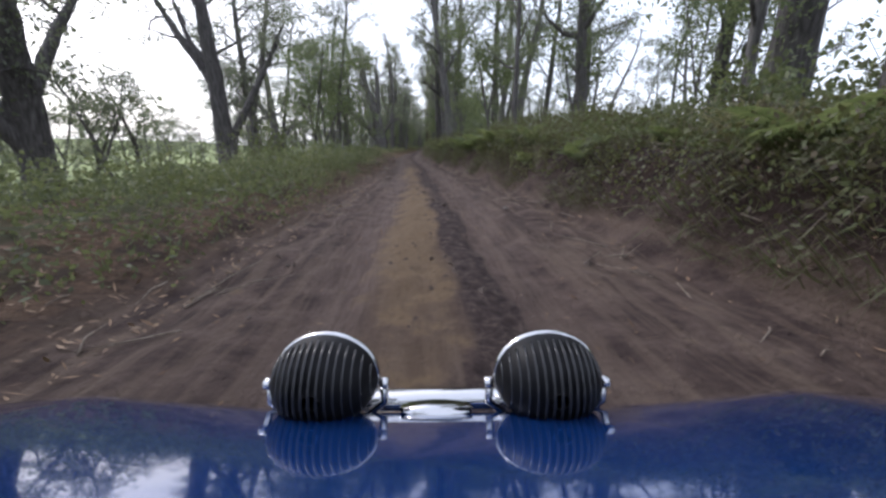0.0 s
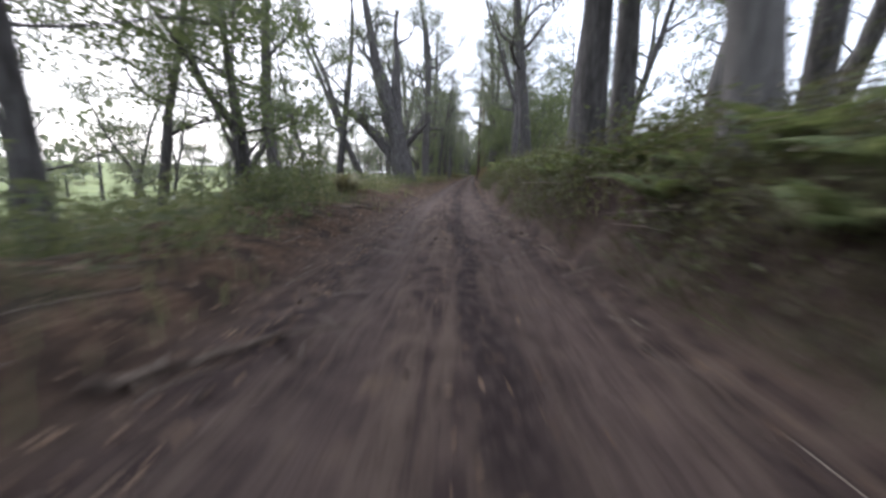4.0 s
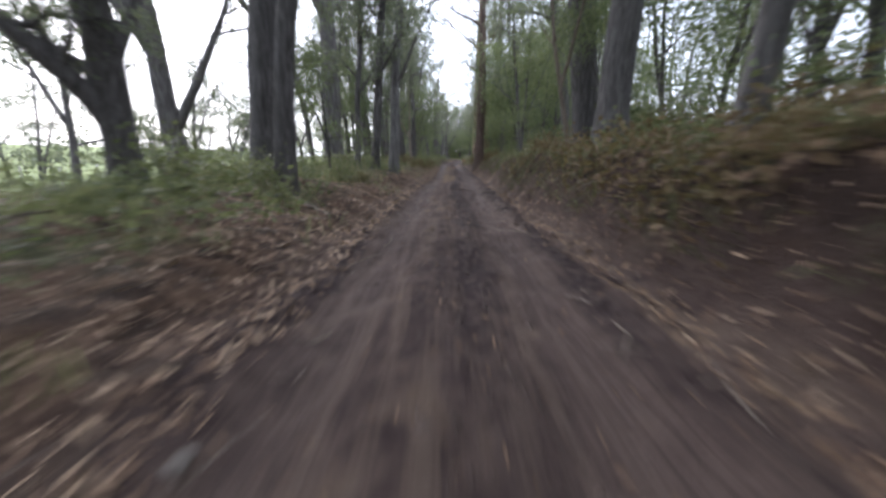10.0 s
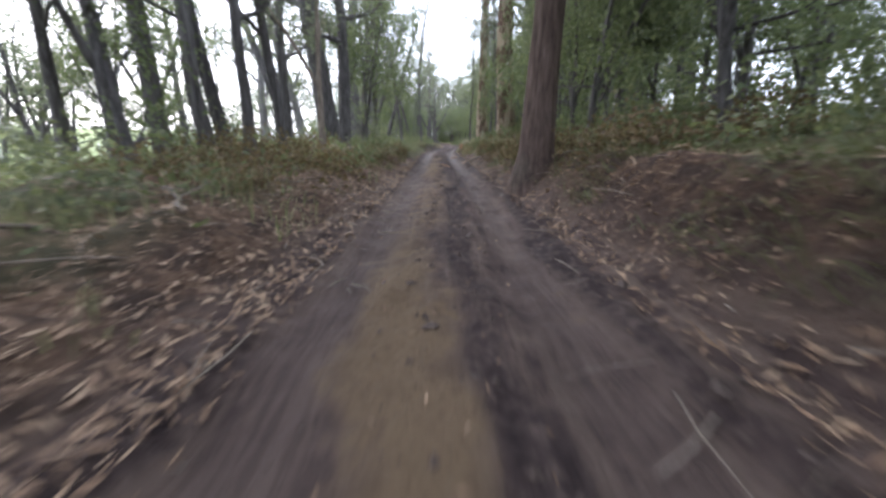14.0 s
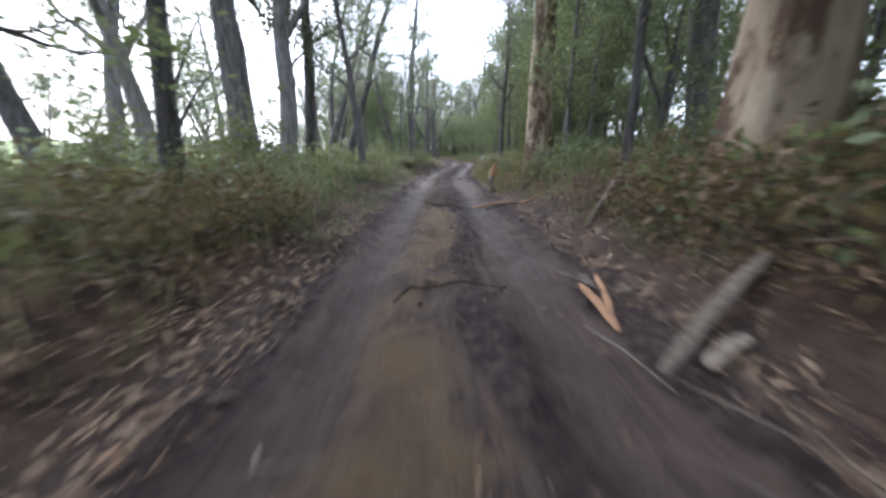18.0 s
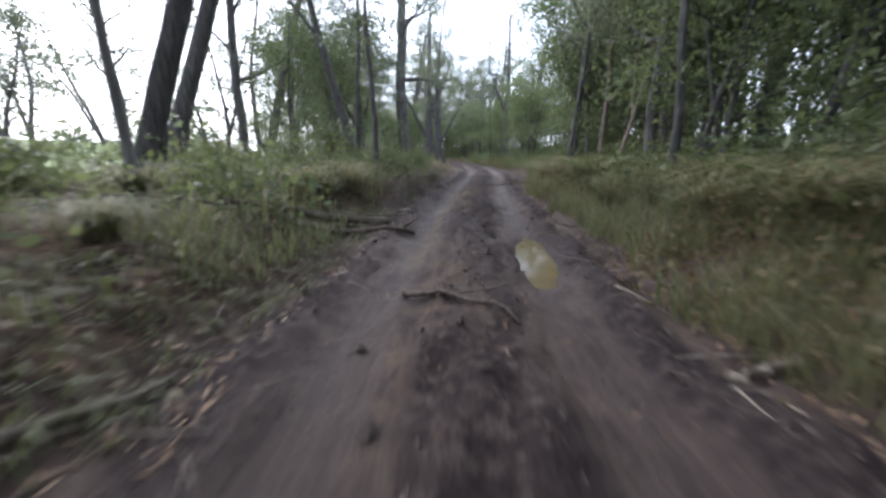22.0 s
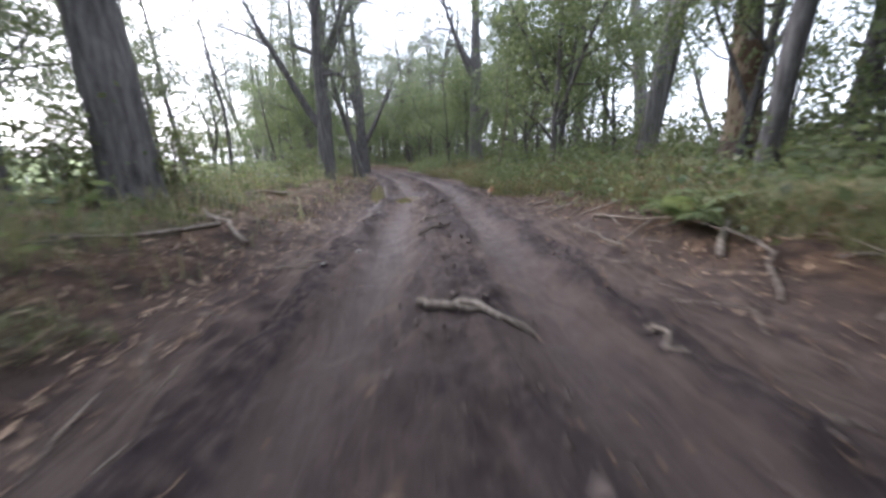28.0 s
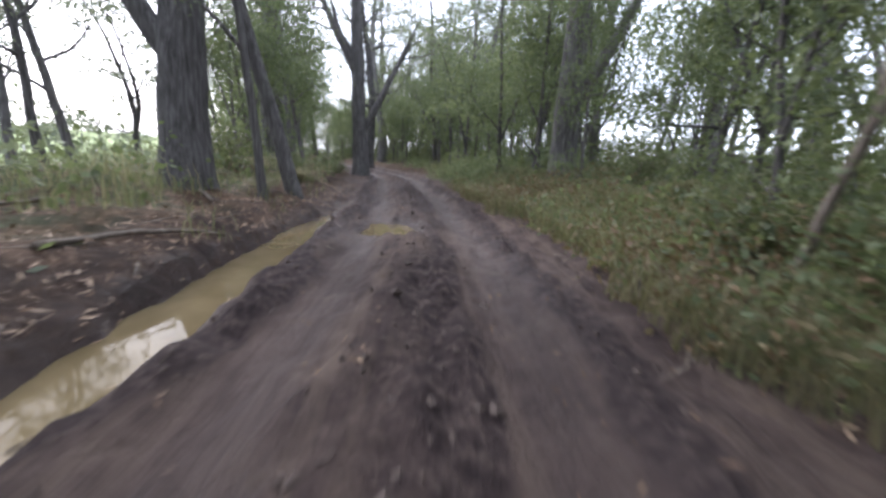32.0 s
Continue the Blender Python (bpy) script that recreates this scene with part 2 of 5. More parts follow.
    edge = maths(n, l, "ADD", out, maths(n, l, "MULTIPLY", maths(n, l, "SUBTRACT", mid, 0.5), 0.35))
    verge = ramp(n, l, edge, [(0.10, (0, 0, 0)), (0.26, (1, 1, 1))])
    grow = maths(n, l, "MULTIPLY", ramp(n, l, patch, [(0.42, (0, 0, 0)), (0.58, (1, 1, 1))]), ramp(n, l, out, [(0.35, (0, 0, 0)), (0.8, (1, 1, 1))]))
    c = blend(n, l, verge, mud, floor_c)
    c = blend(n, l, grow, c, green)
    meadow = ramp(n, l, noise_tex(n, l, 0.15, 5, 0.6, v), [(0.3, (0.13, 0.17, 0.07)), (0.6, (0.24, 0.28, 0.11)), (0.8, (0.32, 0.32, 0.16))])
    c = blend(n, l, field, c, meadow)
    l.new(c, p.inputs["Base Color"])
    rough = n.new("ShaderNodeMapRange")
    rough.inputs["To Min"].default_value, rough.inputs["To Max"].default_value = 0.84, 0.44
    l.new(maths(n, l, "MULTIPLY", wet, maths(n, l, "ADD", mid, 0.25)), rough.inputs["Value"])
    l.new(rough.outputs[0], p.inputs["Roughness"])
    gloss = n.new("ShaderNodeMapRange")
    gloss.inputs["To Min"].default_value, gloss.inputs["To Max"].default_value = 0.12, 0.28
    l.new(wet, gloss.inputs["Value"])
    l.new(gloss.outputs[0], p.inputs["Specular IOR Level"])
    h = maths(n, l, "ADD", maths(n, l, "MULTIPLY", clods, 0.6), maths(n, l, "MULTIPLY", fine, 0.4))
    bumped(n, l, p, h, 1.0, 0.13)
    return m


M_GROUND = ground_material()


def water_material():
    m, n, l, p = material("muddy_water")
    v = mapped(n, l, (1, 1, 1))
    c = ramp(n, l, noise_tex(n, l, 2.5, 3, 0.5, v), [(0.3, (0.102, 0.077, 0.038)), (0.7, (0.146, 0.112, 0.06))])
    l.new(c, p.inputs["Base Color"])
    p.inputs["Roughness"].default_value = 0.05
    p.inputs["IOR"].default_value = 1.33
    p.inputs["Specular IOR Level"].default_value = 0.22
    bumped(n, l, p, noise_tex(n, l, 9, 2, 0.4, v), 0.04, 0.01)
    return m


M_WATER = water_material()
M_PAINT, _n, _l, _p = material("blue_car_paint")
_p.inputs["Base Color"].default_value = (0.012, 0.035, 0.20, 1)
_p.inputs["Roughness"].default_value, _p.inputs["Metallic"].default_value = 0.08, 0.35
_p.inputs["Coat Weight"].default_value, _p.inputs["Coat Roughness"].default_value = 1.0, 0.02
_l.new(blend(_n, _l, noise_tex(_n, _l, 7, 5, 0.6, mapped(_n, _l, (1, 1, 1))), (0.004, 0.024, 0.11), (0.006, 0.034, 0.15)), _p.inputs["Base Color"])
M_CHROME = plain("chrome", (0.6, 0.6, 0.61), 0.07, 1.0, 0.03, 12, 0)
M_LAMP_BLACK = plain("black_ribbed_casing", (0.006, 0.006, 0.007), 0.45, 0, 0.2, 20, 0.05)
M_LAMP_BLACK.node_tree.nodes["Principled BSDF"].inputs["Specular IOR Level"].default_value = 0.12
M_RIB = plain("glossy_black_rib", (0.012, 0.012, 0.014), 0.25, 0, 0.2, 20, 0)
M_TYRE = plain("tyre_rubber", (0.02, 0.02, 0.02), 0.85, 0, 0.2, 40, 0.3)
M_GLASS, _n, _l, _p = material("windscreen_glass")
_p.inputs["Transmission Weight"].default_value, _p.inputs["Roughness"].default_value = 1.0, 0.0
M_POST = plain("pale_fence_post", (0.55, 0.53, 0.48), 0.85, 0, 0.15, 18, 0.3)


# ---- mesh helpers ----
def mesh_of(name, verts, faces, mat, smooth=True):
    me = bpy.data.meshes.new(name)
    me.from_pydata([tuple(v) for v in verts], [], [tuple(f) for f in faces])
    me.materials.append(mat)
    if smooth:
        me.polygons.foreach_set("use_smooth", [True] * len(me.polygons))
    me.update()
    return me


def part(name, me, parent, label=""):
    ob = new(name, me)
    ob.parent = parent
    return tagged(ob, label)


def thing(name, label, category, group="", kind=""):
    return tagged(new(name), label, category, group, kind)


def tube(verts, faces, pts, radii, sides=8, rng=None, rough=0.0, cap=True, lobe=0.0, seed=0.0):
    """Add a tapered tube through pts to the lists."""
    base, pts = len(verts), [Vector(p) for p in pts]
    side = Vector((1, 0.3, 0)).normalized()
    for k, p in enumerate(pts):
        d = (pts[min(k + 1, len(pts) - 1)] - pts[max(k - 1, 0)]).normalized()
        a = (side - d * side.dot(d)).normalized()
        b = d.cross(a)
        for j in range(sides):
            w = 2 * math.pi * j / sides
            r = radii[k] * (1 + (rng.uniform(-rough, rough) if rng and rough else 0))
            if lobe:
                r *= 1 + lobe * (noise.noise(Vector((1.5 * math.cos(w) + seed, 1.5 * math.sin(w), p.z * 0.55))) + 0.6 * noise.noise(Vector((3.5 * math.cos(w), 3.5 * math.sin(w) + seed, p.z * 1.5))))
            verts.append(p + a * (r * math.cos(w)) + b * (r * math.sin(w)))
    for k in range(len(pts) - 1):
        for j in range(sides):
            i, q = base + k * sides + j, base + k * sides + (j + 1) % sides
            faces.append((i, q, q + sides, i + sides))
    if cap:
        faces.append(tuple(base + (len(pts) - 1) * sides + j for j in range(sides)))
        faces.append(tuple(base + j for j in reversed(range(sides))))


def leaf_cards(rng, centres, spread, count, size, droop=0.5, ratio=0.34, flat=0.6):
    """Loose leaf sprays round the given centres: folded four-cornered blades."""
    c = np.repeat(np.array(centres, float), count, axis=0)
    n = len(c)
    off = rng.normal(size=(n, 3)) * spread * np.array([1, 1, flat])
    p = c + off
    d = rng.normal(size=(n, 3))
    d[:, 2] -= droop
    d /= np.linalg.norm(d, axis=1)[:, None]
    s = np.cross(d, rng.normal(size=(n, 3)))
    s /= np.linalg.norm(s, axis=1)[:, None] + 1e-9
    ln = (size * rng.uniform(0.55, 1.3, n))[:, None]
    wd = ln * ratio * rng.uniform(0.7, 1.2, n)[:, None]
    v = np.stack([p, p + d * ln * 0.45 + s * wd, p + d * ln, p + d * ln * 0.45 - s * wd], 1).reshape(-1, 3)
    f = np.arange(4 * n).reshape(-1, 4)
    return v, f


def leaf_sprays(rng, centres, spread, count, size, droop=0.5, ratio=0.3, flat=0.55):
    """Crown foliage: every centre breaks up into a few tight sprays of narrow pointed leaves."""
    c = np.repeat(np.array(centres, float), 4, axis=0)
    c = c + rng.normal(size=c.shape) * spread * np.array([1, 1, flat])
    c = np.repeat(c, max(1, round(count / 4)), axis=0)
    n = len(c)
    p = c + rng.normal(size=(n, 3)) * spread * np.array([0.42, 0.42, 0.2])
    d = rng.normal(size=(n, 3))
    d[:, 2] -= droop
    d /= np.linalg.norm(d, axis=1)[:, None]
    s = np.cross(d, rng.normal(size=(n, 3)))
    s /= np.linalg.norm(s, axis=1)[:, None] + 1e-9
    ln = (size * rng.uniform(0.55, 1.3, n))[:, None]
    wd = ln * ratio * rng.uniform(0.7, 1.2, n)[:, None]
    v = np.stack([p + s * wd, p + d * ln, p - s * wd], 1).reshape(-1, 3)
    return v, np.arange(3 * n).reshape(-1, 3)


# ---- the lie of the land ----
LINE_Y = [-60, -10, 0, 6, 12, 18, 24, 33, 39, 46, 55, 64, 72, 80, 90, 100, 108, 113, 118, 124, 130, 137, 143, 156, 168, 182, 240, 700]
LINE_X = [2.5, 0.1, 0.0, 0.1, 0.0, -0.3, -0.6, -1.15, -1.3, -1.2, -1.08, -0.95, -0.82, -0.45, -0.28, -0.1, 0.0, 0.3, 0.88, 1.65, 2.4, 3.0, 3.0, 1.6, -2.5, -10, -50, -300]
HALF_Y = [-60, 0, 8, 20, 90, 100, 120, 128, 140, 700]
HALF_X = [2.0, 2.0, 1.6, 1.25, 1.12, 1.25, 1.35, 1.75, 1.75, 1.5]
RIGHT_Y = [-60, 0, 10, 20, 45, 70, 84, 92, 110, 125, 140, 170, 700]
RIGHT_H = [1.15, 1.2, 1.35, 1.4, 1.4, 1.35, 1.15, 0.85, 0.8, 0.55, 0.45, 0.5, 0.5]
LEFT_Y = [-60, 0, 12, 25, 40, 60, 80, 95, 108, 114.5, 117, 122, 127, 140, 170, 700]
LEFT_H = [0.3, 0.3, 0.4, 0.45, 0.45, 0.42, 0.45, 0.5, 0.55, 0.5, 0.75, 0.8, 0.5, 0.42, 0.35, 0.3]
# pools: x, y, half width, half length, turn in degrees
POOLS = [(1.33, 139.8, 0.25, 4.9, 1.0), (2.24, 136.7, 0.46, 0.98, -4), (2.6, 142.8, 0.36, 0.8, 0),
         (1.12, 112.75, 0.2, 0.95, -8)]


def lattice(ix, iy, seed):
    h = np.sin(ix * 127.1 + iy * 311.7 + seed * 74.7) * 43758.5453
    return h - np.floor(h)


def value_noise(x, y, seed=0):
    ix, iy = np.floor(x), np.floor(y)
    fx, fy = x - ix, y - iy
    fx, fy = fx * fx * (3 - 2 * fx), fy * fy * (3 - 2 * fy)
    a, b = lattice(ix, iy, seed), lattice(ix + 1, iy, seed)
    c, d = lattice(ix, iy + 1, seed), lattice(ix + 1, iy + 1, seed)
    return (a * (1 - fx) + b * fx) * (1 - fy) + (c * (1 - fx) + d * fx) * fy - 0.5


def smooth(a, b, t):
    u = np.clip((t - a) / (b - a), 0, 1)
    return u * u * (3 - 2 * u)


def line_x(y):
    return (np.interp(y - 2.5, LINE_Y, LINE_X) + np.interp(y, LINE_Y, LINE_X) + np.interp(y + 2.5, LINE_Y, LINE_X)) / 3


def pool_depth(x, y):
    dip = np.zeros_like(x)
    for px, py, w, ln, turn in POOLS:
        a = radians(turn)
        u, v = (x - px) * math.cos(a) + (y - py) * math.sin(a), -(x - px) * math.sin(a) + (y - py) * math.cos(a)
        q = np.sqrt((u / (w * 1.25)) ** 2 + (v / (ln * 1.15)) ** 2) + 0.4 * value_noise(x * 2.4, y * 1.1, 9) + 0.35 * value_noise(x * 8.1, y * 6.3, 19)
        dip = np.maximum(dip, 0.12 * (1 - smooth(0.55, 1.15, q)))
    return dip


def lane_shift(y):
    return 0.16 * value_noise(0 * y + 2.2, y * 0.22, 31) + 0.10 * value_noise(0 * y + 5.2, y * 0.8, 32)


def land(x, y):
    """Height of the ground."""
    x, y = np.asarray(x, float), np.asarray(y, float)
    s = x - line_x(y) - 0.15
    half, hr, hl = np.interp(y, HALF_Y, HALF_X), np.interp(y, RIGHT_Y, RIGHT_H), np.interp(y, LEFT_Y, LEFT_H)
    wob = 0.5 * value_noise(0 * x + 3.3, y * 0.55, 1) + 0.35 * value_noise(0 * x + 7.7, y * 1.7, 2)
    r, q = s - half - wob * 0.7, -s - half - wob * 0.8
    z = np.zeros_like(x)
    c = s + 0.15 + lane_shift(y)
    deep = np.interp(y, [0, 50, 95, 110, 150], [0.045, 0.06, 0.075, 0.09, 0.09])
    z = z - deep * np.exp(-np.abs((c + 0.64) / 0.22) ** 3) - deep * np.exp(-np.abs((c - 0.72) / 0.27) ** 3) + 0.03 * np.exp(-(((c + 0.05) / 0.3) ** 2))
    rough = np.interp(y, [0, 40, 60, 95, 108, 150], [0.3, 0.5, 0.8, 0.9, 1.5, 1.3]) * (1 - smooth(half - 0.1, half + 0.5, np.abs(s)))
    lanes = np.exp(-np.abs((c + 0.64) / 0.24) ** 3) + np.exp(-np.abs((c - 0.72) / 0.28) ** 3)
    z = z + rough * (1 - 0.75 * lanes) * (0.075 * value_noise(x * 6.3, y * 3.7, 61) + 0.05 * value_noise(x * 12.7, y * 8.1, 62))
    z = z + 0.06 * np.exp(-(((np.abs(c - 0.04) - 1.1) / 0.11) ** 2)) * np.interp(y, [60, 95, 110], [0.3, 0.6, 1]) * (0.6 + 1.6 * value_noise(x * 2.2, y * 1.6, 63))
    old = np.interp(y, [100, 128, 134, 146, 160], [0, 0, 1, 1, 0])
    z = z - 0.06 * old * np.exp(-(((s + 1.62) / 0.22) ** 2))
    rise_r = hr * (0.72 * smooth(0.0, np.interp(hr, [0.5, 1.4], [1.5, 0.8]), r) + 0.28 * smooth(1.0, 5.0, r))
    rise_l = hl * (0.6 * smooth(0.0, np.interp(y, [114.5, 117, 124, 127], [1.2, 0.45, 0.45, 1.2]), q) + 0.4 * smooth(0.8, 3.0, q))
    z = z + rise_r + rise_l
    z = z + 0.02 * np.clip(r - 5, 0, 40)
    fall = np.clip(q - np.interp(y, [0, 10, 60, 72, 110, 140], [3.0, 2.0, 2.0, 3.2, 3.8, 5.0]), 0, None)
    z = z - np.interp(y, [0, 12, 60, 74], [0.16, 0.22, 0.22, 0.11]) * np.clip(fall, 0, 7) - 0.05 * np.clip(fall - 9, 0, 70) + 0.03 * np.clip(fall - 110, 0, 260) + 0.09 * np.clip(fall - 260, 0, 330)
    off = np.clip(np.maximum(r, q), 0, 3) / 3
    near = np.exp(-np.clip(np.abs(s) - 12, 0, None) / 30)
    z = z + near * (0.05 + 0.30 * off) * value_noise(x * 0.8, y * 0.8, 3) + near * (0.035 + 0.12 * off) * value_noise(x * 2.3, y * 2.3, 4)
    z = z + near * 0.05 * value_noise(x * 5.1, y * 2.6, 5) + near * 0.028 * value_noise(x * 11, y * 6, 6)
    lump = value_noise(x * 1.9 + 0.6 * y, y * 1.7, 14)
    z = z + near * 0.16 * np.clip(off * 3, 0, 1) * np.clip(lump, 0, 1)
    basin = pool_depth(x, y) / 0.12
    return z * (1 - basin) - 0.21 * basin


def gz(x, y):
    return float(land(np.array([x]), np.array([y]))[0])


def build_ground():
    ys = np.concatenate([np.linspace(-900, -60, 16)[:-1], np.arange(-60, -6, 1.5), np.arange(-6, 164, 0.12), np.arange(164, 260, 1.2), np.linspace(260, 1500, 26)])
    near = np.concatenate([np.arange(-5.2, -2.21, 0.13), np.arange(-2.15, 2.2, 0.065), np.arange(2.25, 5.21, 0.13)])
    g = 5.2 + np.cumsum(np.geomspace(0.2, 95, 46))
    ss = np.concatenate([-g[::-1], near, g])
    cx = line_x(np.clip(ys, -60, 240))
    x = cx[:, None] + ss[None, :] + 0.15
    y = np.repeat(ys[:, None], len(ss), 1)
    z = land(x, y)
    h, w = x.shape
    i = np.arange(h * w).reshape(h, w)
    f = np.stack([i[:-1, :-1], i[:-1, 1:], i[1:, 1:], i[1:, :-1]], -1).reshape(-1, 4)
    me = mesh_of("ground", np.stack([x, y, z], -1).reshape(-1, 3), f, M_GROUND)
    s = ss[None, :] + 0 * x
    half = np.interp(y, HALF_Y, HALF_X)
    out = np.clip((np.abs(s) - half + 0.15) / 3.0, 0, 1)
    rut = np.exp(-(((s + 0.79) / 0.24) ** 2)) + np.exp(-(((s - 0.57) / 0.26) ** 2))
    wet = np.clip(rut * np.interp(y, [0, 60, 90, 105, 140], [0.15, 0.25, 0.4, 0.7, 0.7]) + 0.9 * (pool_depth(x, y) > 0.01) + np.interp(y, [80, 100, 140], [0, 0.5, 0.55]) * (value_noise(x * 1.5, y * 0.5, 8) + 0.4), 0, 1) * (out < 0.2)
    field = smooth(16, 30, -s)
    col = me.color_attributes.new("zone", "FLOAT_COLOR", "POINT")
    col.data.foreach_set("color", np.stack([out, wet, field, np.ones_like(out)], -1).astype("f").ravel())
    c = s + 0.15 + lane_shift(y)
    worn = np.exp(-np.abs((c + 0.64) / 0.24) ** 3) + np.exp(-np.abs((c - 0.76) / 0.26) ** 3)
    worn = worn * (0.85 + 0.9 * value_noise(x * 0.9, y * 0.35, 33) + 0.7 * value_noise(x * 5, y * 1.2, 34))
    c = c + 0.22 * value_noise(x * 0.6, y * 0.9, 81) + 0.16 * value_noise(x * 2.1, y * 2.3, 82)
    clay = np.interp(y, [0, 4, 10, 21, 26, 66, 70, 78, 79, 81.6, 83, 90, 93, 101, 104, 117, 118, 120, 121], [0.5, 0.8, 0.75, 0.7, 0.2, 0.2, 0.7, 0.6, 0.9, 0.85, 0.5, 0.4, 0.95, 0.9, 0.3, 0.3, 0.6, 0.6, 0.15]) * np.exp(-np.abs((c + 0.2) / 0.36) ** 3)
    clay = clay * np.clip(0.75 + 1.5 * value_noise(x * 1.1, y * 0.45, 35) + 0.5 * value_noise(x * 4, y * 2.5, 37), 0, 1)
    film = 1.3 * np.exp(-(((x - 0.33 - 0.1 * (y - 117.8)) / 0.14) ** 2)) * smooth(115.0, 115.8, y) * (1 - smooth(119.0, 119.8, y))
    film = np.maximum(film, 1.1 * np.exp(-(((x + 0.08 - 0.09 * (y - 114)) / 0.1) ** 2)) * smooth(111.4, 112.2, y) * (1 - smooth(115.0, 115.8, y)))
    clay = np.maximum(clay, film)
    strip = np.exp(-np.abs((c - 0.27) / 0.2) ** 3) * np.interp(y, [0, 60, 78, 90, 150], [0.75, 0.6, 0.65, 0.9, 0.7])
    strip = np.maximum(strip, np.interp(y, [50, 58, 70, 77, 101, 108, 128, 150], [0, 0.35, 0.35, 0.1, 0.25, 0.55, 0.45, 0.45]) * np.exp(-np.abs((c - 0.03) / 0.4) ** 3))
    strip = np.maximum(strip, np.interp(y, [0, 25, 60, 90, 110, 150], [0.35, 0.5, 0.55, 0.75, 0.85, 0.85]) * np.exp(-(((np.abs(c - 0.04) - 1.12) / 0.2) ** 2)))
    strip = strip * (0.9 + 0.9 * value_noise(x * 2.0, y * 0.8, 36))
    # cut bank faces: bare dark soil with the bank's shade painted in
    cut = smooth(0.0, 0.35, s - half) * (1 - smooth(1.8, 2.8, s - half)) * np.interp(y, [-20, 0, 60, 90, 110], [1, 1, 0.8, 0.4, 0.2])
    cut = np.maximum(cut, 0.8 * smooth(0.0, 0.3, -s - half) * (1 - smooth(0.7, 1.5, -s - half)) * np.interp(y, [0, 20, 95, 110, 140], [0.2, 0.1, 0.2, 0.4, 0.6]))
    col = me.color_attributes.new("soil", "FLOAT_COLOR", "POINT")
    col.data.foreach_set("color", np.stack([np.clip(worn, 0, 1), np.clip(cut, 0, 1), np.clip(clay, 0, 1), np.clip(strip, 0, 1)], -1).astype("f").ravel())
    ob = new("ground", me)
    tagged(ob, "rutted brown muddy forest track between leaf-strewn earth banks", "ground", "", "structure")


build_ground()


def build_pool(px, py, w, ln, turn):
    n, a = 40, radians(turn)
    z = -0.13
    verts = [(0, 0, 0)]
    for k in range(n):
        q = 2 * math.pi * k / n
        verts.append((w * 1.5 * math.cos(q), ln * 1.35 * math.sin(q), 0))
    me = mesh_of("puddle", verts, [(0, 1 + k, 1 + (k + 1) % n) for k in range(n)], M_WATER)
    ob = new("puddle", me)
    ob.matrix_world = pose(px, py, z, 0, 0, turn)
    tagged(ob, "shallow yellow-brown muddy puddle lying in a wheel rut", "puddle", "puddles in the ruts")


for row in POOLS:
    build_pool(*row)


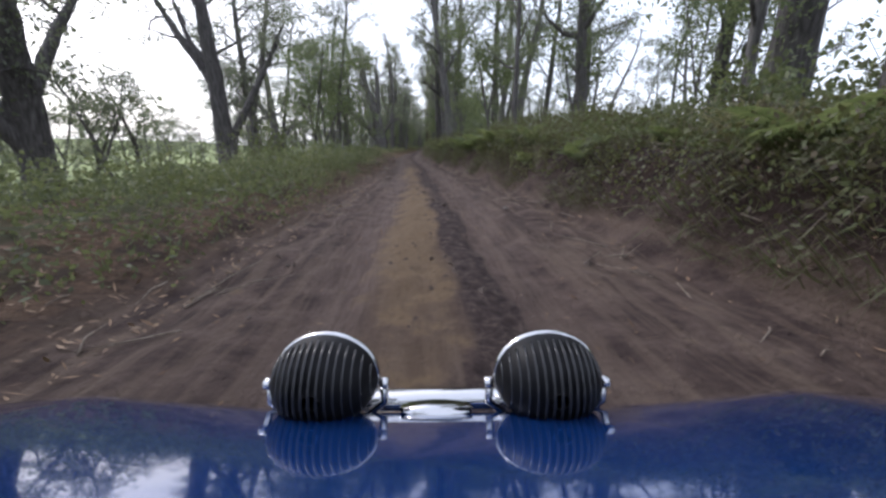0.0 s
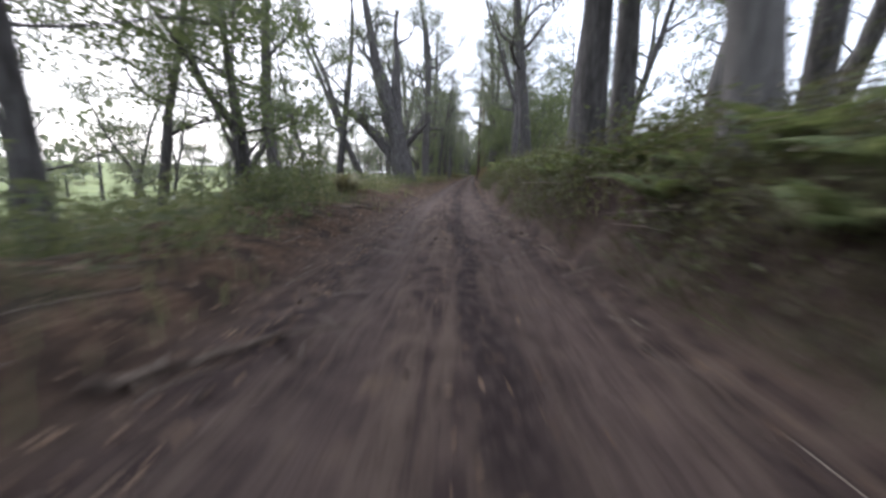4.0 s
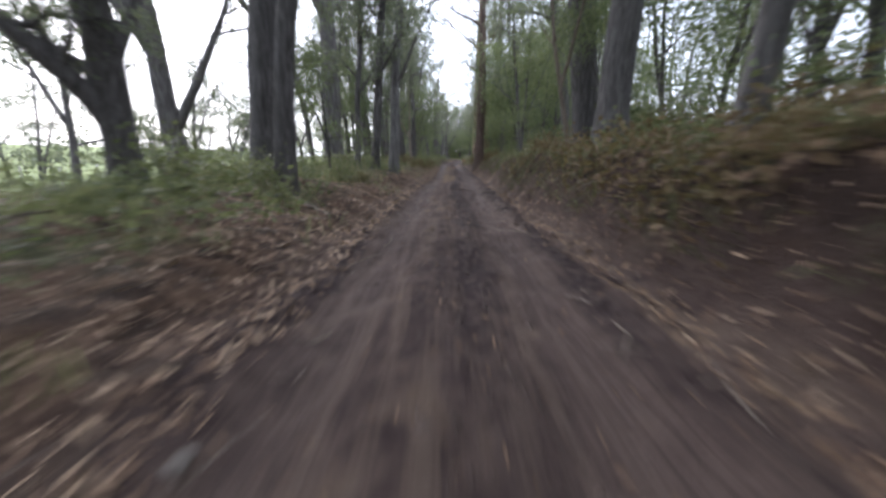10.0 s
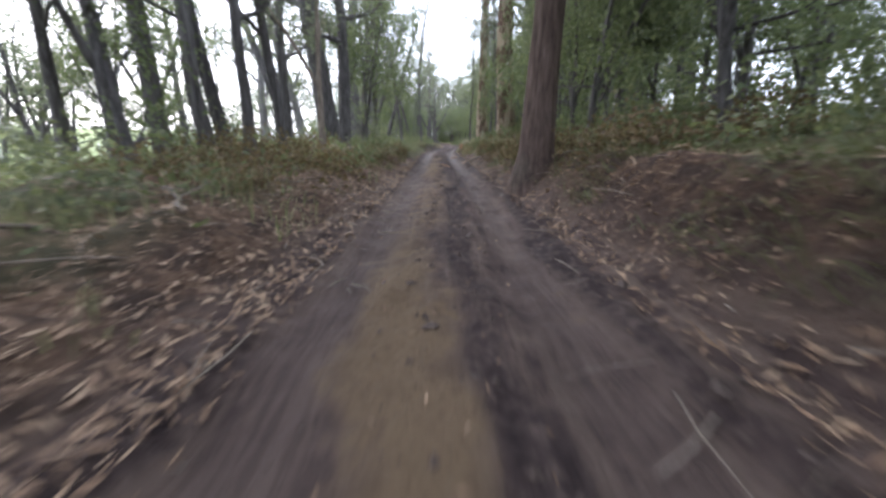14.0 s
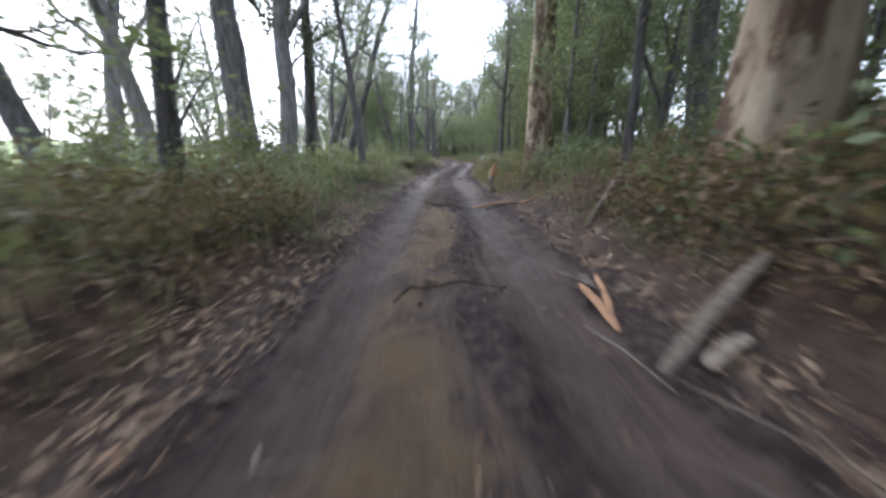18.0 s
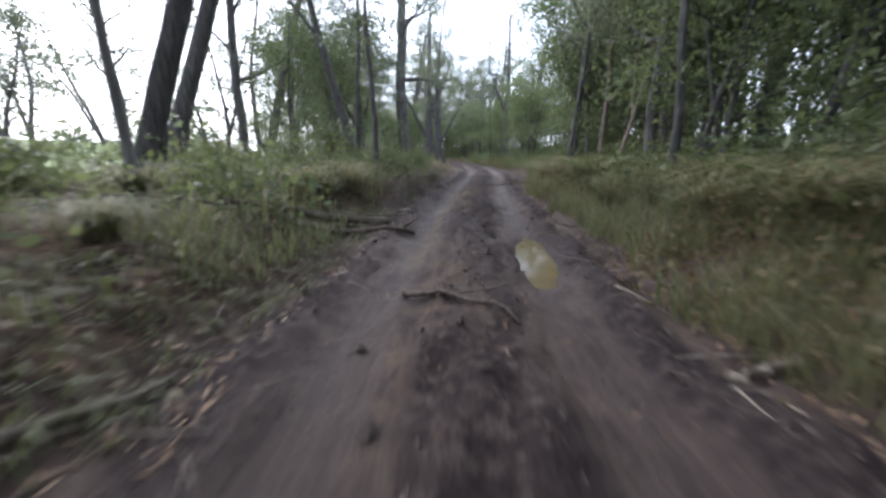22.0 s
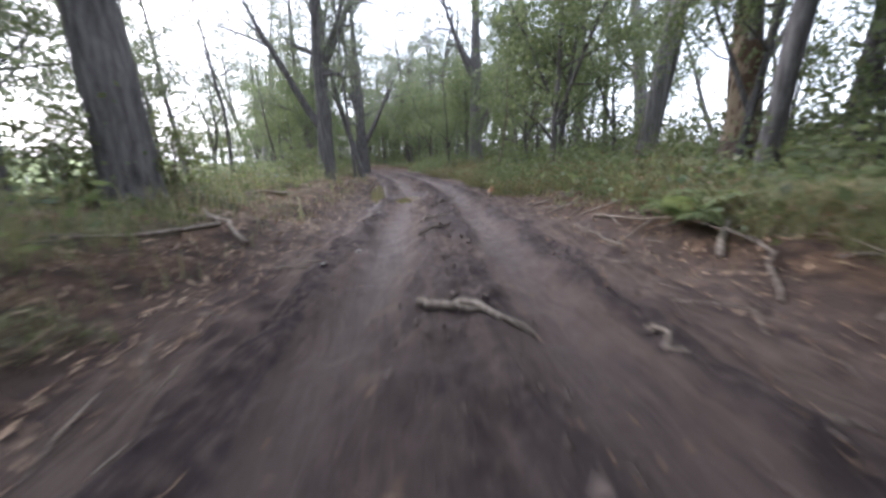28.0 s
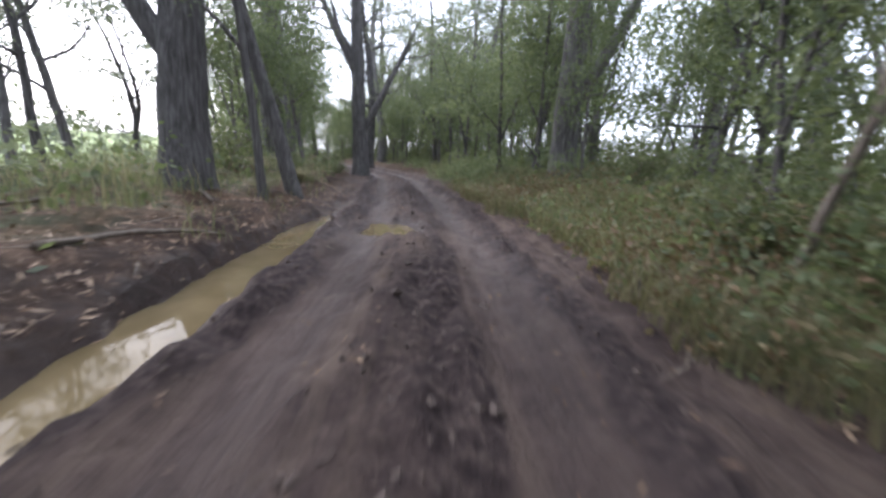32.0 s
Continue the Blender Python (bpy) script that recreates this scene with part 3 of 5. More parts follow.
# ---- trees ----
def tree_proto(seed, r, height, lean=0.0, bend=0.3, fork=0.0, first=0.45, limbs=9, reach=0.22, cluster=(0.55, 16), leaf=0.34, bark_m=None, leaf_m=None, sides=12, twist=0.0, flare=1.45, spare=1.0, arms=(), lobe=0.16, way=None):
    """Meshes of a trunk with its limbs, and of a crown of many small leaf sprays."""
    rng, nr = random.Random(seed), np.random.default_rng(seed)
    verts, faces, tips = [], [], []
    turn = rng.uniform(0, 6.28) if way is None else way

    def stem(base, h, r0, tilt, az, n=24, curve=bend, foot=True):
        pts, rad, p = [], [], Vector(base)
        d = Vector((math.sin(tilt) * math.cos(az), math.sin(tilt) * math.sin(az), math.cos(tilt)))
        for k in range(n + 1):
            t = k / n
            pts.append(p.copy())
            f = 1 + (flare - 1) * math.exp(-t * h / 0.45) if foot else 1
            rad.append(r0 * f * (1 - 0.78 * t ** 1.15))
            d = (d + Vector((rng.gauss(0, curve), rng.gauss(0, curve), 0.02 if tilt < 0.5 else 0.10)) / n).normalized()
            p = p + d * (h / n)
        return pts, rad

    def limb(base, r0, length, az, up, depth):
        n, p, pts, rad = 6, Vector(base), [], []
        d = Vector((math.cos(az) * math.cos(up), math.sin(az) * math.cos(up), math.sin(up)))
        for k in range(n + 1):
            pts.append(p.copy())
            rad.append(max(0.006, r0 * (1 - 0.85 * k / n)))
            d = (d + Vector((rng.gauss(0, 0.16 + twist), rng.gauss(0, 0.16 + twist), rng.gauss(0.05, 0.13 + twist)))).normalized()
            p = p + d * (length / n)
        tube(verts, faces, pts, rad, 6 if depth == 0 else 4, cap=False)
        for k in range(2, n + 1):
            if depth == 1 or k > 3:
                tips.append(pts[k])
        if depth == 0:
            for _ in range(3):
                k = rng.randint(2, n)
                limb(pts[k], r0 * 0.45, length * rng.uniform(0.35, 0.6), az + rng.uniform(-1.3, 1.3), up + rng.uniform(-0.3, 0.5), 1)

    stems = [stem((0, 0, -0.35), height, r, lean, turn)]
    if fork:
        p, q = stems[0]
        k = max(1, int(fork * 24))
        stems.append(stem(p[k], height * (1 - fork) * 0.95, q[k] * 0.8, 0.38, turn + 2.2, foot=False))
    for at, tilt, az, share, length in arms:
        p, q = stems[0]
        k = max(1, int(at * 24))
        stems.append(stem(p[k], length, q[k] * share, tilt, radians(az), curve=bend * 1.8, foot=False))
    for pts, rad in stems:
        tube(verts, faces, pts, rad, sides, rng, 0.03, cap=False, lobe=lobe, seed=seed * 1.7)
        tips += [pts[-1], pts[-2]]
    for k in range(limbs):
        pts, rad = stems[k % len(stems)]
        t = first + (1 - first) * (k + rng.random()) / limbs
        i = min(23, int(t * 24))
        u = t * 24 - i
        base = pts[i].lerp(pts[i + 1], u)
        limb(base, max(0.02, rad[i] * 0.5), height * reach * rng.uniform(0.6, 1.25) * (1.15 - 0.5 * t), turn + k * 2.4 + rng.uniform(-0.6, 0.6), rng.uniform(0.1, 0.9), 0)
    trunk = mesh_of("trunk", verts, faces, bark_m or M_BARK)
    tips = [tuple(t) for t in tips if rng.random() < (0.68 if leaf_m is not M_WATTLE else 1.0) * spare]
    v, f = leaf_sprays(nr, tips, cluster[0], cluster[1] * 1.7, leaf * 0.84)
    crown = mesh_of("crown", v, f, leaf_m or M_GUM, False)
    v, f = leaf_sprays(nr, tips, cluster[0] * 1.05, cluster[1] * 0.75, leaf * 1.2)
    return trunk, crown, mesh_of("crown", v, f, leaf_m or M_GUM, False)


PROTO = {}


def proto(kind, *a, **k):
    PROTO.setdefault(kind, []).append((a[1], *tree_proto(*a, **k)))


for sd in (11, 12, 13):
    proto("big", sd, 0.5, 19, 0.04, 0.6, 0.0 if sd < 13 else 0.4, 0.28, 13, 0.24, (0.5, 31), 0.15, M_BARK, sides=18)
for sd in (21, 22, 23, 24):
    proto("mid", sd, 0.3, 16, 0.05, 0.75, 0.0 if sd < 24 else 0.35, 0.26, 14, 0.21, (0.43, 31), 0.14, M_BARK if sd != 22 else M_GREY, sides=14)
proto("red", 25, 0.3, 17, 0.02, 0.2, 0.0, 0.4, 9, 0.2, (0.43, 31), 0.14, M_BARK_RED, sides=18, flare=1.8)
for sd in (31, 32, 33):
    proto("slim", sd, 0.15, 12, 0.07, 1.0, 0.0, 0.26, 12, 0.19, (0.37, 26), 0.13, M_BARK, sides=9)
for sd in (41, 42, 43):
    proto("pole", sd, 0.075, 8, 0.08, 0.7, 0.0, 0.35, 7, 0.18, (0.42, 9), 0.14, M_GREY if sd == 42 else M_BARK, sides=7)
proto("gnarl", 51, 0.72, 13, 0.05, 0.7, 0.0, 0.30, 12, 0.34, (0.5, 30), 0.15, M_BARK, twist=0.16, sides=24, flare=1.5, arms=((0.16, 0.75, 172, 0.6, 6.5), (0.24, 0.95, 8, 0.42, 3.0), (0.30, 0.35, 80, 0.7, 8.0)), lobe=0.42)
proto("gnarl", 52, 0.45, 11, 0.14, 1.1, 0.0, 0.24, 12, 0.36, (0.5, 30), 0.15, M_BARK, twist=0.18, sides=16, arms=((0.2, 0.8, 30, 0.6, 5.0), (0.3, 0.7, 200, 0.55, 5.0)), lobe=0.28)
proto("fork", 53, 0.5, 16, 0.03, 0.5, 0.0, 0.36, 10, 0.26, (0.5, 30), 0.15, M_BARK, twist=0.08, sides=18, arms=((0.2, 0.72, 5, 0.55, 7.0), (0.34, 0.5, 190, 0.6, 7.0)), lobe=0.2)
proto("pale", 61, 0.36, 17, 0.02, 0.2, 0.0, 0.5, 8, 0.2, (0.42, 18), 0.145, M_PALE, sides=22, lobe=0.34, flare=1.6)
proto("pale_pole", 62, 0.07, 7, 0.14, 0.8, 0.3, 0.4, 6, 0.2, (0.38, 8), 0.13, M_STICK, sides=7)
for sd in (71, 72, 73):
    proto("wattle", sd, 0.09, 6.5, 0.08, 0.6, 0.25, 0.12, 12, 0.26, (0.45, 18), 0.125, M_BARK, M_WATTLE, sides=7)
for sd in (91, 92, 93):
    proto("slope", sd, 0.13, 8.5, 0.08, 1.1, 0.3, 0.22, 13, 0.26, (0.38, 25), 0.15, M_BARK, M_GUM, sides=8, spare=0.5)
for sd in (81, 82):
    proto("lean", sd, 0.26, 14, 0.26, 0.6, 0.0, 0.36, 8, 0.2, (0.42, 28), 0.14, M_BARK, sides=12, way=math.pi)

for sd in (95, 96):
    proto("leafy", sd, 0.12, 8.5, 0.06, 0.9, 0.3, 0.14, 15, 0.27, (0.42, 30), 0.14, M_BARK, M_GUM, sides=8, spare=1.25)

TREE_WORDS = {
    "leafy": ("gum_tree", "bushy young gum with low dense grey-green foliage", "tree"),
    "big": ("gum_tree", "thick old gum tree with dark fibrous bark and high grey-green crown", "tree"),
    "mid": ("gum_tree", "tall straight gum tree with rough grey-brown bark and sparse crown", "tree"),
    "slim": ("gum_tree", "slender young gum tree with dark bark and thin crown", "tree"),
    "pole": ("sapling", "thin pole-like sapling with a few dull green leaves", "sapling"),
    "gnarl": ("gnarled_tree", "gnarled spreading tree with twisted heavy limbs on the bank", "tree"),
    "slope": ("gum_tree", "leafy young gum with grey-green crown on the valley slope", "tree"),
    "red": ("gum_tree", "straight gum tree with red-brown stringy bark at the track edge", "tree"),
    "fork": ("forked_gum_tree", "large dark gum tree forking low into heavy limbs", "tree"),
    "pale": ("pale_gum_tree", "pale cream gum trunk with peeling brown bark strips", "tree"),
    "pale_pole": ("sapling", "thin pale grey leaning sapling beside the track", "sapling"),
    "wattle": ("wattle", "bushy green wattle filling the understorey", "tree"),
    "lean": ("gum_tree", "leaning dark gum tree with bare lower trunk", "tree"),
}
TREES = {}
PLACED = []


def plant(kind, x, y, r=None, turn=None, tall=1.0, pick=None, far=False):
    rng = random.Random(int(x * 131 + y * 977))
    options = PROTO[kind]
    k = pick if pick is not None else rng.randrange(len(options))
    r0, trunk, crown, thin = options[k]
    g = (r / r0) if r else rng.uniform(0.8, 1.25)
    g = max(0.5, min(1.8, g))
    up = max(0.75, min(1.35, g ** 0.5)) * tall
    turn = rng.uniform(0, 360) if turn is None else turn
    name, label, cat = TREE_WORDS[kind]
    if (kind, k, far) not in TREES:
        ob = thing(name, label, cat, "trees of the forest")
        part("trunk", trunk, ob)
        part("crown", thin if far else crown, ob)
        TREES[kind, k, far] = ob
    else:
        ob = copy_thing(TREES[kind, k, far], Matrix())
    ob.matrix_basis = pose(x, y, gz(x, y), 0, 0, turn) @ Matrix.Diagonal((g, g, up, 1))
    PLACED.append((x, y, r or r0))
    return ob


# trees that stand out along the drive: kind, x, y, trunk radius
MARKED = """
fork -9.62 20.8 .52 0; gnarl -8.6 9.5 .42; mid -15.3 31.8 .55; slim -13 30.6 .3; mid -12.8 32.3 .42; slim -14.1 40.5 .28; slim -5.9 28.6 .2; mid -8.5 40 .3
big 8.0 19.5 .34; mid 6.4 26.5 .3; slim 12.5 33 .26; mid 7.8 38.5 .4; mid 1.5 31 .28; mid 2.1 28.2 .3; mid 2.0 31.4 .25; mid 13.9 33.9 .4; mid 6 32.4 .32; slim 3.35 13.9 .12; big 8.4 9.2 .55; mid 10.5 14 .3
big 3.0 37.8 .4; fork -20.8 59.7 .75 0; slim -12.9 54.4 .2; mid -10.0 52.7 .36; lean -9.01 57.49 .38 0; gnarl -4.8 49.9 .8 0; slim 2.4 66 .2; slim 3.7 61.6 .19; mid 2.5 50.4 .28; big 3.07 48.9 .45
mid 4.4 61 .3; mid -6.6 57.2 .3; slim 3.9 62.4 .17; big -4.2 58.8 .44; slim -6.3 63 .22; mid -9.1 86.5 .22; big 3.02 72.4 .46; mid 3.3 57 .31
gnarl -6.0 67.8 .3; big -4.9 70.3 .46; mid -3.7 68.2 .21; big 2.3 69.3 .38; 
slim -4.1 75.9 .14; slim -3.6 76.5 .2; mid -2.9 77.0 .25; pale_pole 1.95 70.4 .07; fork -10.9 76.5 .45 0; mid 4.3 78.4 .24; big -9.3 80.6 .55; big -5.9 79.6 .52; slim 2.9 81.1 .12; 
slim -6.1 90.5 .22; slim -5.3 92.9 .2; red 1.35 86.3 .34; mid -4.0 100.1 .18; slim -8.56 88.2 .17; slim -6.6 87.1 .12; mid -7.2 88.2 .16; mid -5.97 87.6 .21; slim -4.73 87.0 .17; slim -3.9 86.9 .13; slim -3.7 88.2 .13; mid -3.2 92.0 .22; pale_pole -3.1 89 .1
lean -8.4 103 .32 0; mid -9.5 107.6 .34; big -4.4 95.1 .45; mid -5.3 105.2 .42; mid -4.7 106.7 .33; slim -4.9 109.6 .25; slim -2.55 107.75 .14; slim 2.3 109.2 .11; pale 2.78 105.55 .42; pale 2.89 97.84 .48; slim 2.85 100.6 .1
slim -7.5 123.4 .22; slim -5.8 109.5 .2; lean -4.58 114.3 .22 200; pole -3.35 112.7 .07; pole 3.6 114.4 .09; pole -1.5 118 .08; pole -2.3 119.5 .08; lean -8.28 127.1 .26 180; lean -6.4 117.7 .25 200; pale_pole 4.2 117.8 .06; slim 4.6 116.8 .15; slim 5.9 118.5 .17
slim 4.3 121.2 .14; mid -2.05 132.3 .42; pale_pole 4.75 120.05 .1; pole 3.72 119.75 .07; slim 12.3 144 .17; lean -2.7 121 .12 0
fork -0.9 143.5 .42 185; fork 6.5 146.8 .4 0; mid 9.6 137 .3; pale 12.0 136.2 .45; slim -12 152 .2; slim -11.5 154 .22; mid -0.1 138.8 .17; pale_pole 5.6 139.4 .045; slim -5.9 146.5 .12; mid -1.3 168 .4; slim 3.2 184 .24; fork 0.0 155.8 .42 0; slim -2.9 155 .14; mid 5.7 163 .27; slim .3 143.6 .08; lean 0.6 144.4 .1 0; big 10.4 138.2 .4; mid 10.12 133.87 .2
"""
for item in MARKED.replace("\n", ";").split(";"):
    if item.strip():
        kind, x, y, r, *turn = item.split()
        plant(kind, float(x), float(y), 0.84 * float(r), turn=float(turn[0]) if turn else None, pick=0 if kind == "gnarl" and float(r) > 0.7 else None)


def clear_of(x, y, gap):
    return all((x - a) ** 2 + (y - b) ** 2 > (gap + c) ** 2 for a, b, c in PLACED)


rng = random.Random(5)
# the woods on the uphill side, thick; behind the start unseen, darkening car reflections
for _ in range(165):
    y = rng.uniform(-45, 200)
    s = 5.0 + 30 * rng.random() ** 1.25
    if 8 < y < 95 and (s < 8.5 or rng.random() < 0.45):
        continue
    x = float(line_x(y)) + s
    if clear_of(x, y, 1.0):
        plant(rng.choice(["mid", "mid", "slim", "slim", "slim", "big", "pole", "lean"] if s > 7 else ["slim", "pole", "mid"]), x, y, far=s > 10)
for _ in range(34):
    y = rng.uniform(94, 128)
    x = float(line_x(y)) + rng.uniform(5.5, 16)
    if clear_of(x, y, 0.8):
        plant(rng.choice(["mid", "slim", "slim", "wattle", "wattle"]), x, y)
# unseen trees behind the start, added to darken the car's reflections
for _ in range(22):
    y = -rng.uniform(6, 45)
    x = float(line_x(y)) - rng.uniform(4.5, 16)
    if clear_of(x, y, 1.2):
        plant(rng.choice(["mid", "slim", "big", "wattle"]), x, y, far=True)
# downhill side, open towards the valley
for _ in range(14):
    y = rng.uniform(-10, 140)
    s = 14 + 14 * rng.random()
    x = float(line_x(y)) - s
    if clear_of(x, y, 1.6):
        plant(rng.choice(["mid", "slim", "slim", "pole"]), x, y, far=True)
# leafy young trees down the slope
for _ in range(66):
    y = rng.uniform(10, 138)
    x = float(line_x(y)) - rng.uniform(13, 36)
    if clear_of(x, y, 1.0):
        plant("slope", x, y, far=rng.random() < 0.6, tall=rng.uniform(0.7, 1.1))
for x, y, g in ((-5.0, 129.4, 1.0), (-4.6, 133.2, 0.9), (-8.6, 133.0, 1.1), (-7.4, 136.6, 1.0), (-10.5, 139.0, 1.1)):
    plant("leafy", x, y, 0.12 * g)
for x, y in ((-9.0, 144.0), (-12.5, 141.0), (-13.0, 149.0), (-15.5, 145.0), (-11.0, 157.0), (-16.0, 154.0)):
    plant("slope", x, y, far=True, tall=0.8)
# the track closes in far ahead
for _ in range(70):
    y = rng.uniform(150, 225)
    side = rng.choice((-1, 1))
    x = float(line_x(y)) + (rng.uniform(2.6, 16) if side > 0 else -rng.uniform(2.6, 8))
    if clear_of(x, y, 0.8):
        plant(rng.choice(["mid", "slim", "wattle", "wattle", "pole"]), x, y, far=True)
# understorey
for _ in range(150):
    y = rng.uniform(0, 200)
    thick = float(np.interp(y, [0, 60, 85, 100, 200], [0.25, 0.35, 0.8, 0.8, 1.0]))
    if rng.random() > thick:
        continue
    s = rng.uniform(3.4, 13)
    x = float(line_x(y)) + s
    if clear_of(x, y, 0.6):
        plant("wattle", x, y, 0.09 * rng.uniform(0.55, 1.1), far=s > 7)
for _ in range(24):
    y = rng.uniform(85, 200)
    x = float(line_x(y)) - rng.uniform(3.0, 9)
    if 122 < y < 148:
        continue
    if clear_of(x, y, 0.6):
        plant("wattle", x, y, 0.09 * rng.uniform(0.45, 0.95))
for x, y, g in ((3.5, 84.6, 1.0), (4.3, 86.0, 1.2), (3.0, 88.2, 0.9), (5.4, 83.6, 1.1), (5.6, 87.2, 1.2), (3.9, 81.6, 0.7), (-4.6, 17.0, 0.75), (-6.0, 33.0, 0.8), (3.9, 91.5, 0.7), (3.0, 66.0, 0.5), (1.9, 75.8, 0.42), (4.0, 110.5, 0.7), (7.2, 127.5, 0.8), (-3.6, 122.6, 0.6), (6.4, 149.0, 0.7), (7.0, 141.0, 0.6)):
    plant("wattle", x, y, 0.09 * g)
for x, y, g in ((7.2, 139.5, 0.85), (7.8, 143.2, 0.85), (-2.6, 150.0, 0.8), (-1.8, 153.0, 1.0)):
    plant("wattle", x, y, 0.09 * g)
for x, y, g in ((-4.0, 129.5, 1.2), (-6.0, 131.0, 1.0), (2.6, 54.0, 0.55), (3.2, 58.0, 0.75), (2.9, 62.6, 0.7), (3.6, 65.8, 0.8), (2.7, 70.6, 0.6), (5.2, 60.0, 1.0), (-4.3, 63.0, 0.5), (-4.6, 74.2, 0.55), (5.0, 68.0, 1.0), (5.8, 73.5, 1.1), (4.8, 77.0, 0.9), (4.6, 162.0, 1.0), (6.2, 166.0, 1.3), (3.6, 170.0, 1.1), (5.0, 174.0, 1.4), (7.6, 171.0, 1.3), (2.2, 176.0, 1.3), (-5.6, 162.0, 1.2), (-7.4, 168.0, 1.4)):
    plant("wattle", x, y, 0.09 * g)
for x, y, g in ((-7.0, 164, 1.4), (-6.4, 28.0, 1.4), (-6.0, 33.5, 1.3)):
    plant("wattle", x, y, 0.09 * g)
for _ in range(54):
    y = rng.uniform(92, 185)
    side = rng.choice((-1, 1, 1))
    x = float(line_x(y)) + 0.15 + side * rng.uniform(3.0, 5.4)
    if 120 < y < 148 and (side < 0 or y < 136):
        continue
    if clear_of(x, y, 0.5):
        plant("wattle", x, y, 0.09 * rng.uniform(0.5, 1.05))
for _ in range(22):
    y = rng.uniform(108, 127)
    x = float(line_x(y)) + rng.uniform(3.9, 7.0)
    if clear_of(x, y, 0.4):
        plant("wattle", x, y, 0.09 * rng.uniform(0.7, 1.2))
for _ in range(40):
    y = rng.uniform(176, 215)
    x = float(line_x(150)) + rng.uniform(-9, 12)
    if abs(x - float(line_x(y))) > 3 and clear_of(x, y, 0.5):
        plant(rng.choice(("wattle", "wattle", "mid", "slim")), x, y, far=True)

# distant woods down in the valley and on the far slope
def build_far_woods(n):
    nr, r = np.random.default_rng(77), random.Random(77)
    verts, faces, tips = [], [], []
    for _ in range(n):
        y, x = r.uniform(-80, 420), -r.uniform(34, 60) - 260 * r.random() ** 1.6
        h, z = r.uniform(5, 11), gz(x, y)
        tube(verts, faces, [(x, y, z - 0.3), (x + r.gauss(0, 0.4), y + r.gauss(0, 0.4), z + h * 0.7)], [0.22, 0.08], 5, cap=False)
        tips += [(x + r.gauss(0, h * 0.16), y + r.gauss(0, h * 0.16), z + h * r.uniform(0.3, 1.0)) for _k in range(16)]
    v, f = leaf_cards(nr, tips, 0.9, 8, 0.9, 0.2, 0.4, 0.8)
    tagged(new("far_trunks", mesh_of("far_trunks", verts, faces, M_BARK)), "distant tree trunks down in the valley", "woods", "", "stuff")
    tagged(new("far_foliage", mesh_of("far_foliage", v, f, M_GUM, False)), "hazy grey-green foliage of distant valley woods", "woods", "", "stuff")


build_far_woods(190)


# ---- low scrub, ferns, sedges ----
def shrub_mesh(seed, height, n, leaf, mat):
    nr = np.random.default_rng(seed)
    r = random.Random(seed)
    verts, faces, tips = [], [], []
    for _ in range(n):
        az, up = r.uniform(0, 6.28), r.uniform(0.7, 1.45)
        p, pts = Vector((r.gauss(0, 0.06), r.gauss(0, 0.06), -0.05)), []
        d = Vector((math.cos(az) * math.cos(up), math.sin(az) * math.cos(up), math.sin(up)))
        for _k in range(5):
            pts.append(p.copy())
            p = p + d * height * r.uniform(0.14, 0.26)
            d = (d + Vector((r.gauss(0, 0.2), r.gauss(0, 0.2), r.gauss(0, 0.15)))).normalized()
        tube(verts, faces, pts, [0.014, 0.011, 0.009, 0.006, 0.004], 4, cap=False)
        tips += [tuple(q) for q in pts[1:]]
    v, f = leaf_cards(nr, tips, height * 0.16, 17, leaf * 0.68, 0.1, 0.3, 0.9)
    return mesh_of("stems", verts, faces, M_STICK), mesh_of("foliage", v, f, mat, False)


SHRUBS = []
for sd, h, n, lf, m in ((1, 1.3, 13, 0.15, M_SCRUB), (2, 0.95, 12, 0.12, M_WATTLE), (3, 1.7, 14, 0.18, M_SCRUB), (4, 0.7, 11, 0.11, M_GRASS)):
    stems, leaves = shrub_mesh(sd, h, n, lf, m)
    ob = thing("shrub", "low tangled scrub bush with small dull green leaves", "shrub", "scrub along the track")
    part("woody_base", stems, ob)
    part("foliage", leaves, ob)
    SHRUBS.append([ob, False])


def put_shrub(k, x, y, g):
    ob, used = SHRUBS[k]
    m = pose(x, y, gz(x, y) - 0.02, 0, 0, (x * 57 + y * 91) % 360) @ Matrix.Diagonal((g, g, g * 0.95, 1))
    if used:
        ob = copy_thing(ob, m)
    ob.matrix_basis = m
    SHRUBS[k][1] = True


for _ in range(300):
    y = rng.uniform(-3, 160)
    side = rng.choice((-1, -1, 1, 1, 1))
    half = float(np.interp(y, HALF_Y, HALF_X))
    s = half + (0.8 if y > 102 else 1.7) + 3.2 * rng.random() ** 1.3
    if side < 0 and 70 < y < 90 and rng.random() < 0.6:
        continue
    if 123 < y < (144 if side < 0 else 132) and s < (4.2 if side < 0 else 3.2):
        continue
    x = float(line_x(y)) + 0.15 + side * s
    put_shrub(rng.choice((0, 1, 2, 3, 0, 3)), x, y, rng.uniform(0.5, 1.0) * (0.65 if s < half + 2.2 else 1.0))


